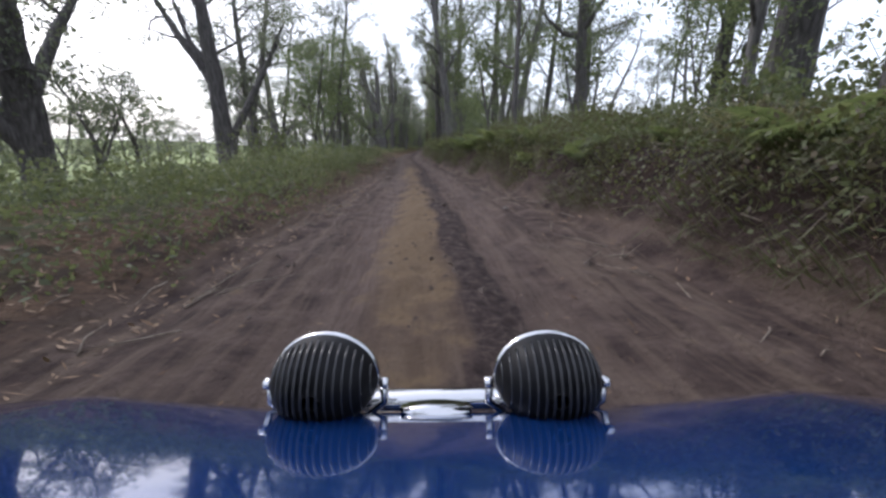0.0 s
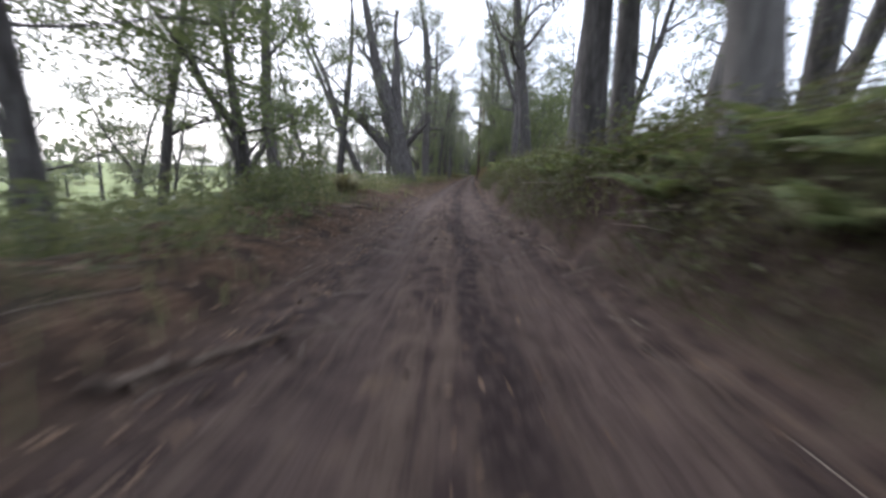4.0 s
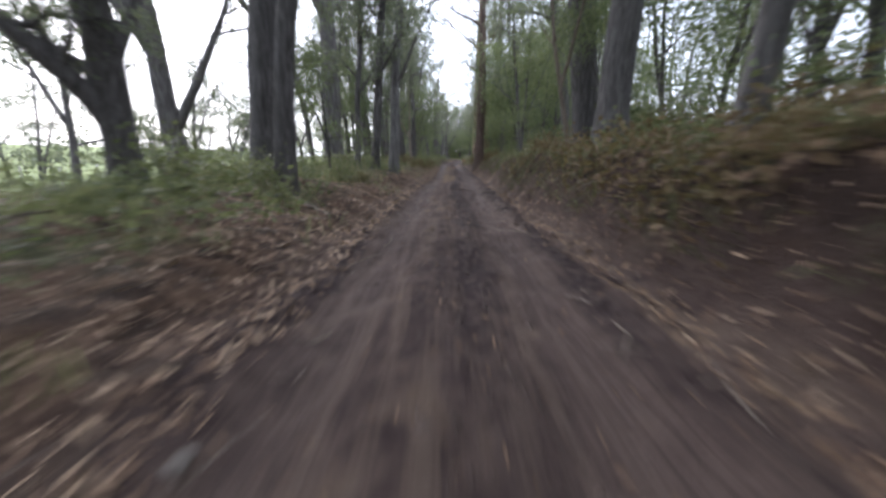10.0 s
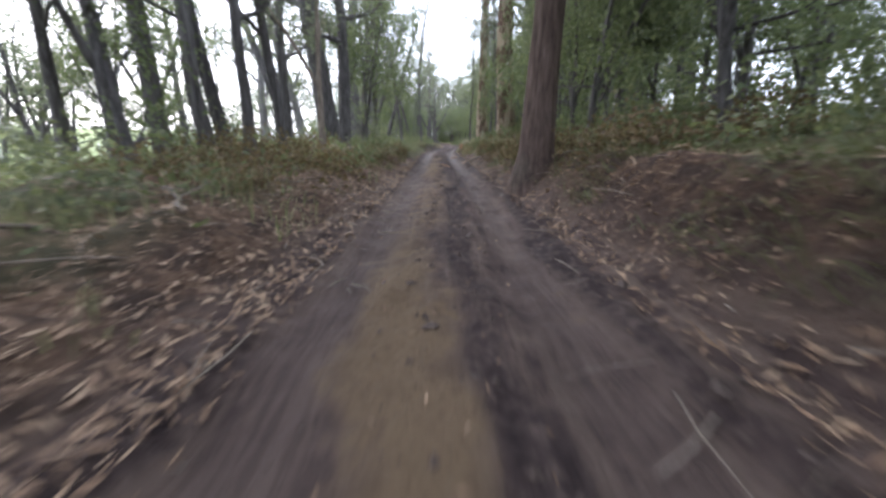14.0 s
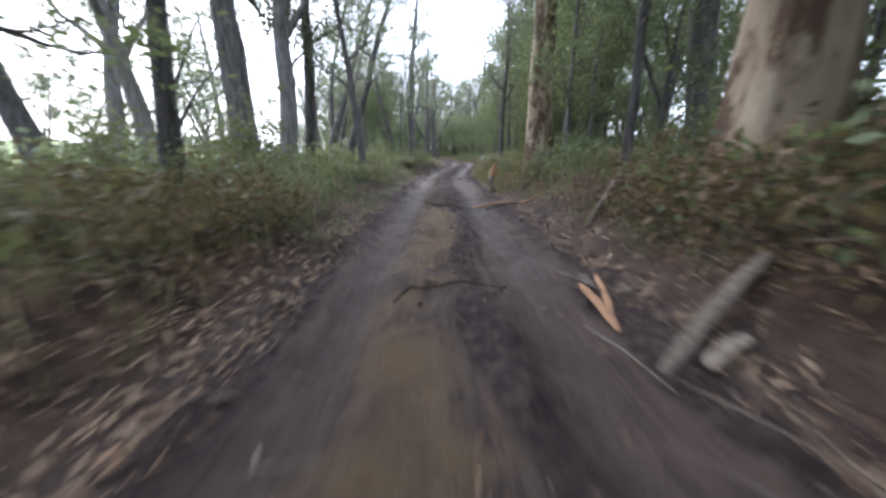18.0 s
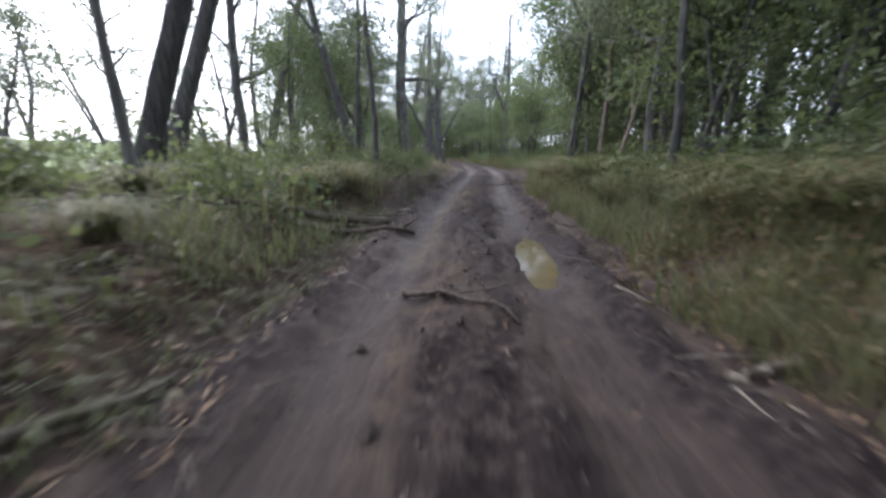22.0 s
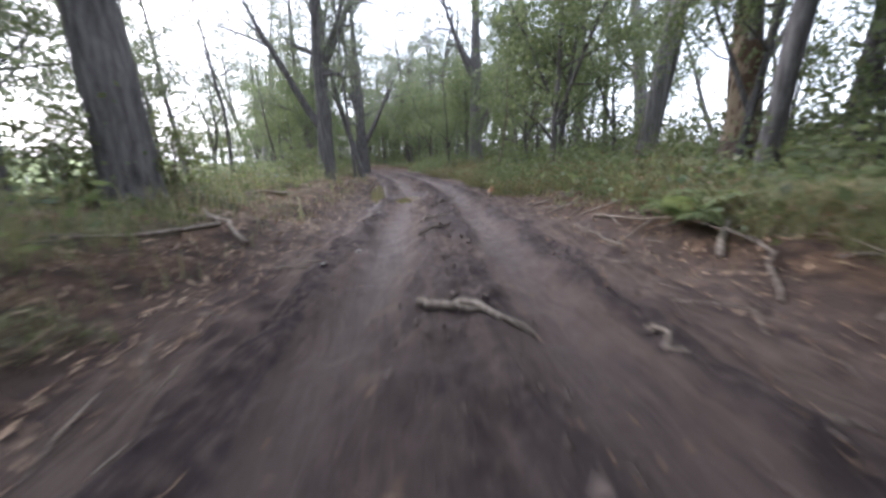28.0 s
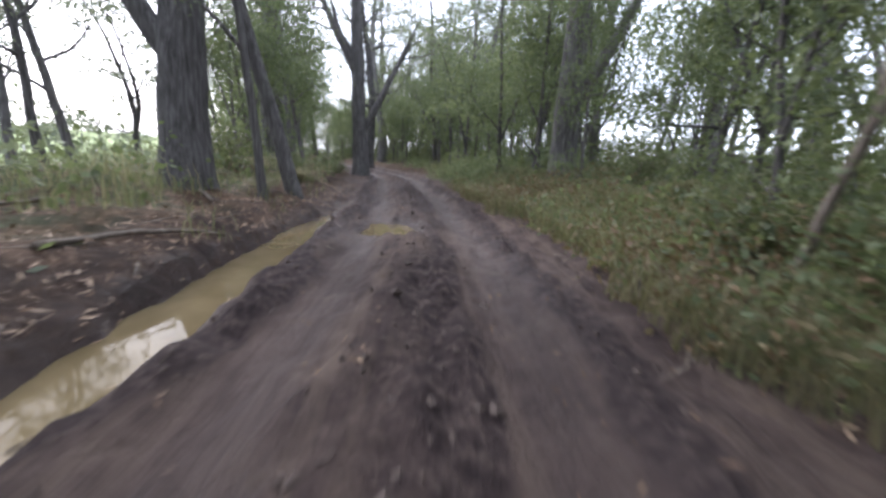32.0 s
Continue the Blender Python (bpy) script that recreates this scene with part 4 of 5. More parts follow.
def bare(x, y, r):
    """Which plants to keep: the litter verges and cut banks stay open."""
    s = x - line_x(y) - 0.15
    right = np.interp(y, [-5, 4, 28, 34, 60, 84, 92, 104, 121, 125, 130, 133], [2.4, 2.0, 1.5, 1.4, 1.55, 2.0, 1.55, 1.5, 1.5, 2.7, 2.5, 1.75])
    left = np.interp(y, [-5, 3, 8, 30, 38, 54, 58, 66, 72, 84, 90, 98, 102, 121, 126, 133, 145, 150], [2.2, 2.2, 2.3, 2.3, 2.6, 2.8, 2.1, 2.2, 2.8, 2.7, 1.9, 1.8, 1.9, 1.9, 2.4, 3.3, 3.4, 2.0])
    wide = np.where(s > 0, right, left) + 0.7 * value_noise(x * 0.0 + 4, y * 0.7, 71)
    return (np.abs(s) > wide) | ((r.random(len(x)) < 0.14) & ((s < 0) | (y > 34)))


def crowding(x, y):
    """Which plants to keep where growth crowds the uphill edge of the wet track."""
    s = x - line_x(y) - 0.15
    return s > np.interp(y, [100, 108, 122, 126, 130, 134, 136, 150], [1.7, 1.35, 1.4, 2.2, 2.6, 2.6, 1.6, 1.4]) + 0.45 * value_noise(x * 0.0 + 4, y * 0.9, 73)


def build_thicket(name, label, n, seed, left, near, far, low, high, leaf, mat, y0=-5, y1=185, patchy=-0.1, crowd=False):
    """A tangle of undergrowth too dense to count, over the forest floor."""
    r, x, y, z = scatter(n, seed, y0, y1, left, near, far, 1.2)
    lump = value_noise(x * 0.45, y * 0.45, seed) + 0.6 * value_noise(x * 1.3, y * 1.3, seed + 1)
    keep = (lump > patchy) & (crowding(x, y) if crowd else bare(x, y, r))
    x, y, z, lump = x[keep], y[keep], z[keep], lump[keep]
    h = low + (high - low) * np.clip((lump - patchy) / 0.7, 0, 1)
    p = np.stack([x, y, z + h * r.random(len(x)) ** 0.8], 1)
    v, f = leaf_cards(r, p, 0.12, 2, leaf, 0.0, 0.28, 1.0)
    tagged(new(name, mesh_of(name, v, f, mat, False)), label, "undergrowth", "", "stuff")


def frond_mesh():
    verts, faces = [], []
    n, ln = 17, 0.95

    def at(t):
        return Vector((ln * t * (1 - 0.12 * t), 0, 0.46 * t - 0.52 * t * t))
    pts = [at(k / 8) for k in range(9)]
    tube(verts, faces, pts, [0.007 * (1 - 0.8 * k / 8) for k in range(9)], 4, cap=False)
    for k in range(n):
        t = 0.14 + 0.86 * k / n
        p = at(t)
        wl = 0.24 * math.sin(math.pi * (0.12 + 0.88 * t) ** 0.8) + 0.015
        for sgn in (-1, 1):
            b = len(verts)
            tip = p + Vector((0.05, sgn * wl, -0.05 * wl / 0.2))
            half = 0.017 + 0.012 * (1 - t)
            verts += [p + Vector((-half, 0, 0)), p + Vector((0.02 - half, sgn * wl * 0.55, 0.008)), tip, p + Vector((0.02 + half, sgn * wl * 0.55, 0.0)), p + Vector((half, 0, 0))]
            faces.append((b, b + 1, b + 2, b + 3, b + 4))
    return mesh_of("frond", verts, faces, M_FERN, False)


FROND = frond_mesh()


def build_fern(seed, n):
    r = random.Random(seed)
    ob = thing("fern", "bracken fern with bright arching green fronds on the earth bank", "fern", "ferns on the bank")
    for k in range(n):
        f = part("frond", FROND, ob)
        g = r.uniform(0.7, 1.15)
        f.matrix_basis = pose(0, 0, 0.02, r.uniform(-12, 12), -r.uniform(8, 42), 360 * k / n + r.uniform(-18, 18)) @ Matrix.Diagonal((g, g, g, 1))
    return ob


FERNS = [[build_fern(k, 7 + k), False] for k in range(3)]


def put_fern(x, y, g):
    k = int(abs(x * 31 + y * 17)) % 3
    ob, used = FERNS[k]
    m = pose(x, y, gz(x, y), 0, 0, (x * 131 + y * 47) % 360) @ Matrix.Diagonal((g, g, g, 1))
    if used:
        ob = copy_thing(ob, m)
    ob.matrix_basis = m
    FERNS[k][1] = True


for x, y, g in ((0.8, 39.4, 1.15), (1.05, 40.4, 1.0), (1.92, 15.6, 1.15), (1.85, 17.1, 1.0), (2.2, 14.5, 1.0), (5.7, 137.2, 0.7), (5.9, 138.8, 0.75), (5.6, 136.0, 0.6), (6.1, 140.4, 0.8), (2.72, 16.0, 1.15), (2.6, 18.2, 1.0), (2.5, 20.5, 1.0), (2.95, 14.0, 1.1), (3.0, 10.6, 1.15), (3.5, 49.2, 1.1), (2.3, 51.6, 0.9), (3.2, 11.2, 1.0), (3.9, 13.4, 1.15), (2.8, 16.6, 1.1), (2.6, 18.6, 1.05), (2.4, 20.4, 1.0), (4.0, 9.0, 1.1), (1.6, 41.4, 1.1), (1.5, 43.2, 1.0), (2.0, 45.2, 0.9)):
    put_fern(x, y, g)
for _ in range(80):
    y = rng.uniform(6, 46)
    put_fern(float(line_x(y)) + 0.15 + float(np.interp(y, HALF_Y, HALF_X)) + rng.uniform(0.55, 1.5), y, rng.uniform(0.4, 0.75))
for _ in range(90):
    y = rng.uniform(-2, 58) if rng.random() < 0.75 else rng.uniform(100, 150)
    s = float(np.interp(y, HALF_Y, HALF_X)) + rng.uniform(0.9, 4.2)
    put_fern(float(line_x(y)) + s, y, rng.uniform(0.55, 1.05))


def tussock_mesh(seed, n, height, mat):
    r = random.Random(seed)
    verts, faces = [], []
    for _ in range(n):
        az, out, h = r.uniform(0, 6.28), r.uniform(0.35, 1.25), height * r.uniform(0.6, 1.15)
        d, sd = Vector((math.cos(az), math.sin(az), 0)), Vector((-math.sin(az), math.cos(az), 0))
        b, root, w = len(verts), Vector((r.gauss(0, 0.07), r.gauss(0, 0.07), -0.03)), r.uniform(0.005, 0.012)
        for k in range(5):
            t = k / 4
            p = root + d * (out * h * t ** 1.5) + Vector((0, 0, h * (1.35 * t - 0.95 * t * t)))
            verts += [p - sd * w * (1 - 0.85 * t), p + sd * w * (1 - 0.85 * t)]
        faces += [(b + 2 * k, b + 2 * k + 1, b + 2 * k + 3, b + 2 * k + 2) for k in range(4)]
    return mesh_of("sedge_tussock", verts, faces, mat, False)


TUSSOCKS = [tussock_mesh(k, 240, 1.0, M_SEDGE) for k in range(3)] + [tussock_mesh(7, 120, 0.55, M_GRASS)]


def root_clump():
    verts, faces = [], []
    tube(verts, faces, [(0, 0, -0.06), (0, 0, 0.05), (0, 0, 0.13)], [0.15, 0.14, 0.06], 10, random.Random(2), 0.2)
    return mesh_of("root_clump", verts, faces, M_LOG)


CLUMP = root_clump()
SEDGES = {}


def put_tussock(x, y, g, k=None):
    k = int(abs(x * 37 + y * 13)) % 4 if k is None else k
    m = pose(x, y, gz(x, y), 0, 0, (x * 77 + y * 31) % 360) @ Matrix.Diagonal((g, g, g, 1))
    if k in SEDGES:
        copy_thing(SEDGES[k], m).matrix_basis = m
        return
    ob = thing("sedge_tussock", "arching tussock of green and straw-coloured sedge by the track", "sedge", "sedge tussocks")
    part("root_clump", CLUMP, ob, "dark matted root clump")
    tagged(part("foliage", TUSSOCKS[k], ob), "arching green and straw-coloured foliage", kind="stuff")
    ob.matrix_basis = m
    SEDGES[k] = ob


for x, y in ((2.5, 108.4), (2.9, 109.6), (2.5, 111.0), (3.0, 112.6), (2.7, 114.4), (3.1, 115.9), (3.3, 117.4), (3.6, 119.3), (3.9, 120.6), (3.6, 121.8), (4.4, 118.6), (3.3, 120.0), (3.2, 118.4), (4.0, 122.6), (3.0, 116.6), (2.6, 112.0), (2.6, 110.2), (-1.9, 114.6), (-2.2, 116.6)):
    put_tussock(x, y, 1.05 if x > 0 else 0.7, int(y) % 3)
for _ in range(170):
    y = rng.uniform(88, 150) if rng.random() < 0.7 else rng.uniform(0, 88)
    side = rng.choice((-1, 1, 1))
    if side < 0 and 123 < y < 143:
        continue
    x = float(line_x(y)) + 0.15 + side * (float(np.interp(y, HALF_Y, HALF_X)) + rng.uniform(0.9, 4.5))
    put_tussock(x, y, rng.uniform(0.55, 1.1))


# ---- grass, fallen leaves, twigs: what nobody could count ----
def scatter(n, seed, y0, y1, weight_left, near, far, power=1.3):
    r = np.random.default_rng(seed)
    y = r.uniform(y0, y1, n)
    side = np.where(r.random(n) < weight_left, -1, 1)
    s = np.interp(y, HALF_Y, HALF_X) + near + (far - near) * r.random(n) ** power
    x = line_x(y) + 0.15 + side * s
    return r, x, y, land(x, y)


def build_grass(name, label, n, seed, y0, y1, left, near, far, h, mat, patchy=0.0, crowd=False):
    r, x, y, z = scatter(n, seed, y0, y1, left, near, far)
    keep = value_noise(x * 0.9, y * 0.9, 21) + 0.5 * value_noise(x * 2.6, y * 2.6, 22) > patchy
    keep = keep & (crowding(x, y) if crowd else bare(x, y, r))
    x, y, z = x[keep], y[keep], z[keep]
    n = len(x)
    az, hh, w = r.uniform(0, 6.28, n), h * r.uniform(0.5, 1.3, n), r.uniform(0.003, 0.0075, n)
    d, sd = np.stack([np.cos(az), np.sin(az), 0 * az], 1), np.stack([-np.sin(az), np.cos(az), 0 * az], 1)
    p, up = np.stack([x, y, z - 0.02], 1), np.array([0, 0, 1.0])
    bend = r.uniform(0.15, 0.9, n)[:, None]
    m1, m2 = p + up * hh[:, None] * 0.6 + d * hh[:, None] * bend * 0.3, p + up * hh[:, None] * 0.9 + d * hh[:, None] * bend
    v = np.stack([p - sd * w[:, None], p + sd * w[:, None], m1 + sd * w[:, None] * 0.8, m1 - sd * w[:, None] * 0.8, m2], 1).reshape(-1, 3)
    i = np.arange(n)[:, None] * 5
    f = [tuple(q) for q in (i + [0, 1, 2, 3])] + [tuple(q) for q in (i + [3, 2, 4])]
    tagged(new(name, mesh_of(name, v, f, mat, False)), label, "grass", "", "stuff")


build_thicket("undergrowth", "tangled green undergrowth over the bank tops and forest floor", 64000, 51, 0.3, 1.2, 9.0, 0.2, 0.75, 0.10, M_SCRUB)
build_thicket("low_scrub", "low dark scrub under the trees uphill", 44000, 57, 0.0, 5.0, 30.0, 0.3, 1.2, 0.2, M_SCRUB, -20, 84, -0.25)
build_thicket("deep_scrub", "dense dark scrub under the wet trees uphill", 64000, 52, 0.0, 5.0, 30.0, 0.5, 2.4, 0.21, M_SCRUB, 82, 215, -0.25)
build_thicket("slope_scrub", "pale green scrub down the valley side", 30000, 53, 1.0, 4.0, 24.0, 0.3, 1.4, 0.2, M_PALE_SCRUB, -20, 200, -0.12)
build_thicket("bank_growth", "brown and green bracken and brush hanging over the cut bank", 76000, 55, 0.0, 0.3, 4.0, 0.15, 0.7, 0.062, M_BRUSH, -4, 50, -0.25)
build_thicket("bank_bracken", "dead orange-brown bracken and leaves heaped on the cut bank", 25000, 61, 0.0, 0.4, 4.2, 0.12, 0.6, 0.09, M_BRACKEN, 46, 73, -0.22)
build_thicket("verge_growth", "leafy low growth along the open side of the track", 40000, 56, 1.0, 1.0, 5.5, 0.2, 0.8, 0.10, M_SCRUB, -4, 130, -0.12)
build_thicket("dead_bracken", "low mounds of dead brown bracken on the verges", 26000, 60, 0.5, 0.5, 3.4, 0.15, 0.6, 0.085, M_BRACKEN, 84, 99, -0.2)
build_thicket("green_edge", "bright green leafy growth crowding the wet track", 15000, 54, 0.25, 0.7, 3.4, 0.25, 0.95, 0.13, M_WATTLE, 88, 165, 0.0)
build_thicket("verge_brush", "low dark green brush where the track begins", 12000, 65, 1.0, 0.3, 3.6, 0.12, 0.6, 0.06, M_SCRUB, -4, 15, -0.3)
build_grass("grass", "rank green and straw grass on the verges", 121000, 31, 8, 150, 0.72, 0.4, 4.6, 0.28, M_GRASS, 0.0)
build_grass("tall_grass", "tall dry grass along the bank tops", 46000, 32, 9, 165, 0.66, 0.9, 6.5, 0.5, M_SEDGE, 0.08)
build_grass("edge_grass", "arching olive grass hanging over the wet edge of the track", 22000, 34, 106, 150, 0.0, -0.2, 2.1, 0.4, M_GRASS, -0.3, True)
build_grass("edge_sedge", "tawny dry sedge leaning over the wet edge of the track", 32000, 35, 104, 148, 0.0, -0.4, 1.7, 0.38, M_SEDGE, -0.3, True)
build_thicket("edge_bracken", "dying brown bracken along the wet edge of the track", 24000, 63, 0.0, -0.4, 1.5, 0.1, 0.5, 0.065, M_BRACKEN, 103, 150, -0.25, True)
build_thicket("edge_scrub", "leafy green brush crowding the wet edge of the track", 15000, 64, 0.0, -0.2, 2.2, 0.2, 0.8, 0.075, M_WATTLE, 122, 156, -0.25, True)


def build_bank_brush(name, label, n, seed, y0, y1, side, near, far, length, mat):
    """Dry stems, root threads and dead bracken hanging down the face of a bank."""
    r, x, y, z = scatter(n, seed, y0, y1, 0.0 if side > 0 else 1.0, near, far, 1.0)
    keep = value_noise(x * 0.7, y * 0.7, seed) + 0.6 * value_noise(x * 2.4, y * 2.4, seed + 1) > -0.12
    x, y, z = x[keep], y[keep], z[keep]
    n = len(x)
    ln, w, az = (length * r.uniform(0.4, 1.3, n))[:, None], r.uniform(0.003, 0.009, n)[:, None], r.normal(0, 0.7, n)
    d = np.stack([-side * np.cos(az), np.sin(az), 0 * az], 1)
    sd = np.stack([-np.sin(az), np.cos(az), 0 * az], 1)
    p, up = np.stack([x, y, z], 1), np.array([0, 0, 1.0])
    m1 = p + d * ln * 0.3 + up * ln * r.uniform(0.05, 0.4, n)[:, None]
    m2 = m1 + d * ln * 0.35 - up * ln * r.uniform(0.0, 0.4, n)[:, None]
    v = np.stack([p - sd * w, p + sd * w, m1 + sd * w * 0.8, m1 - sd * w * 0.8, m2], 1).reshape(-1, 3)
    i = np.arange(n)[:, None] * 5
    f = [tuple(q) for q in (i + [0, 1, 2, 3])] + [tuple(q) for q in (i + [3, 2, 4])]
    tagged(new(name, mesh_of(name, v, f, mat, False)), label, "undergrowth", "", "stuff")


build_bank_brush("bank_brush", "dead brown bracken and root threads hanging down the cut bank", 30000, 58, 50, 98, 1, 0.35, 2.3, 0.36, M_BRUSH)
build_bank_brush("bank_roots", "thick dark curtain of dead fern stems and roots down the bank", 52000, 62, -4, 52, 1, 0.2, 2.2, 0.55, M_BRUSH)
build_bank_brush("undercut_brush", "matted brown stems and roots on the undercut verge", 12000, 59, 98, 128, -1, 0.1, 1.4, 0.3, M_BRUSH)


def build_litter(n, seed, y0, y1, left, near, far, size, label, name, lift=0.012):
    r, x, y, z = scatter(n, seed, y0, y1, left, near, far, 1.5)
    az, ln = r.uniform(0, 6.28, n), size * r.uniform(0.5, 1.4, n)
    w = ln * r.uniform(0.14, 0.3, n)
    tilt = r.normal(0, 0.35, n)
    d = np.stack([np.cos(az), np.sin(az), tilt], 1)
    sd = np.stack([-np.sin(az), np.cos(az), r.normal(0, 0.3, n)], 1)
    p = np.stack([x, y, z + lift + np.abs(tilt) * ln * 0.5], 1)
    ln, w = ln[:, None] / 2, w[:, None] / 2
    v = np.stack([p - d * ln, p + sd * w, p + d * ln, p - sd * w], 1).reshape(-1, 3)
    f = np.arange(4 * n).reshape(-1, 4)
    tagged(new(name, mesh_of(name, v, f, M_LITTER, False)), label, "leaf litter", "", "stuff")


build_litter(20000, 46, -3, 56, 0.8, -0.1, 3.4, 0.062, "dry brown gum leaves on the cut verge", "verge_litter")
build_litter(62000, 41, 54, 150, 0.5, -0.1, 3.6, 0.062, "dry brown and tan gum leaves covering the verges", "leaf_litter")
build_litter(46000, 42, 40, 102, 0.6, 0.0, 2.8, 0.085, "curled bark flakes and large dead leaves on the banks", "bark_litter")
build_litter(6500, 45, 126, 148, 0.7, 0.1, 3.4, 0.08, "dead leaves and bark flakes on the bare mud berm", "berm_litter")
build_litter(5200, 43, -3, 150, 0.5, -1.4, -0.1, 0.055, "scattered dead leaves pressed into the muddy track", "track_leaves", 0.008)


def build_clods(n, seed):
    """Loose lumps of churned mud on the crown and along the rut edges."""
    r = np.random.default_rng(seed)
    y = r.uniform(2, 150, n) ** 1.0
    band = r.choice([0, 1, 2], n, p=[0.55, 0.22, 0.23])
    c = np.where(band == 0, r.normal(0.1, 0.24, n), np.where(band == 1, r.normal(-1.08, 0.1, n), r.normal(1.16, 0.1, n)))
    keep = r.random(n) < np.interp(y, [0, 40, 60, 95, 110, 150], [0.25, 0.4, 0.7, 0.7, 1, 1])
    y, c = y[keep], c[keep]
    x = line_x(y) + c - lane_shift(y)
    g = r.uniform(0.008, 0.028, len(x)) * np.where(r.random(len(x)) < 0.12, 1.8, 1)
    p = np.stack([x, y, land(x, y) + g * 0.25], 1)
    base = np.array([[1, 0, 0], [0, 1, 0], [-1, 0, 0], [0, -1, 0], [0, 0, 0.8], [0, 0, -0.6]])
    v = p[:, None, :] + base[None] * g[:, None, None] * r.uniform(0.6, 1.3, (len(x), 6, 1)) + r.normal(0, 0.2, (len(x), 6, 3)) * g[:, None, None]
    tri = np.array([[0, 1, 4], [1, 2, 4], [2, 3, 4], [3, 0, 4], [1, 0, 5], [2, 1, 5], [3, 2, 5], [0, 3, 5]])
    f = (tri[None] + 6 * np.arange(len(x))[:, None, None]).reshape(-1, 3)
    tagged(new("mud_clods", mesh_of("mud_clods", v.reshape(-1, 3), f, M_CLOD, False)), "loose dark lumps of mud churned up along the ruts", "mud", "", "stuff")


M_CLOD = plain("mud_clod", (0.075, 0.053, 0.042), 0.85, 0, 0.3, 20, 0.4)
build_clods(9000, 91)


def build_twigs(n, seed, y0, y1):
    r, x, y, z = scatter(n, seed, y0, y1, 0.45, -0.35, 3.6, 1.4)
    verts, faces = [], []
    rr = random.Random(seed)
    for a, b, c in zip(x, y, z):
        ln, az, t = rr.uniform(0.12, 0.7), rr.uniform(0, 6.28), rr.uniform(0.003, 0.009)
        d = Vector((math.cos(az), math.sin(az), rr.gauss(0, 0.1)))
        p = Vector((a, b, c + t + 0.01))
        q = p + d * ln * 0.5 + Vector((rr.gauss(0, 0.03), rr.gauss(0, 0.03), 0.01))
        tube(verts, faces, [p, q, p + d * ln], [t, t * 0.85, t * 0.5], 4)
    tagged(new("twigs", mesh_of("twigs", verts, faces, M_STICK)), "fallen grey twigs strewn over both verges", "twigs", "", "stuff")


build_twigs(3200, 44, 0, 150)


# ---- fallen branches and logs ----
def branch(name, label, category, a, b, r, mat, sag=0.0, forks=0, seed=0, lift=0.0):
    """A fallen branch from a to b over the ground."""
    rr = random.Random(seed)
    verts, faces, pts = [], [], []
    n = 9
    for k in range(n + 1):
        t = k / n
        x, y = a[0] + (b[0] - a[0]) * t + rr.gauss(0, 0.02), a[1] + (b[1] - a[1]) * t + rr.gauss(0, 0.03)
        pts.append(Vector((x, y, gz(x, y) + r * 0.75 + lift * t + sag * math.sin(math.pi * t))))
    zs = [p.z for p in pts]
    for k in range(1, n):
        pts[k].z = max((zs[k - 1] + zs[k] + zs[k + 1]) / 3, zs[k] - r * 0.4)
    tube(verts, faces, pts, [r * (1.05 - 0.55 * k / n) * rr.uniform(0.9, 1.1) for k in range(n + 1)], 8, rr, 0.08)
    for _ in range(forks):
        k = rr.randint(3, n - 1)
        d = (pts[k + 1] - pts[k]).normalized()
        az = rr.choice((-1, 1)) * rr.uniform(0.5, 0.9)
        d = Vector((d.x * math.cos(az) - d.y * math.sin(az), d.x * math.sin(az) + d.y * math.cos(az), 0.15))
        ln = rr.uniform(0.25, 0.6)
        tube(verts, faces, [pts[k], pts[k] + d * ln * 0.5, pts[k] + d * ln], [r * 0.5, r * 0.4, r * 0.2], 5)
    ob = new(name, mesh_of(name, verts, faces, mat))
    return tagged(ob, label, category, "fallen wood by the track")


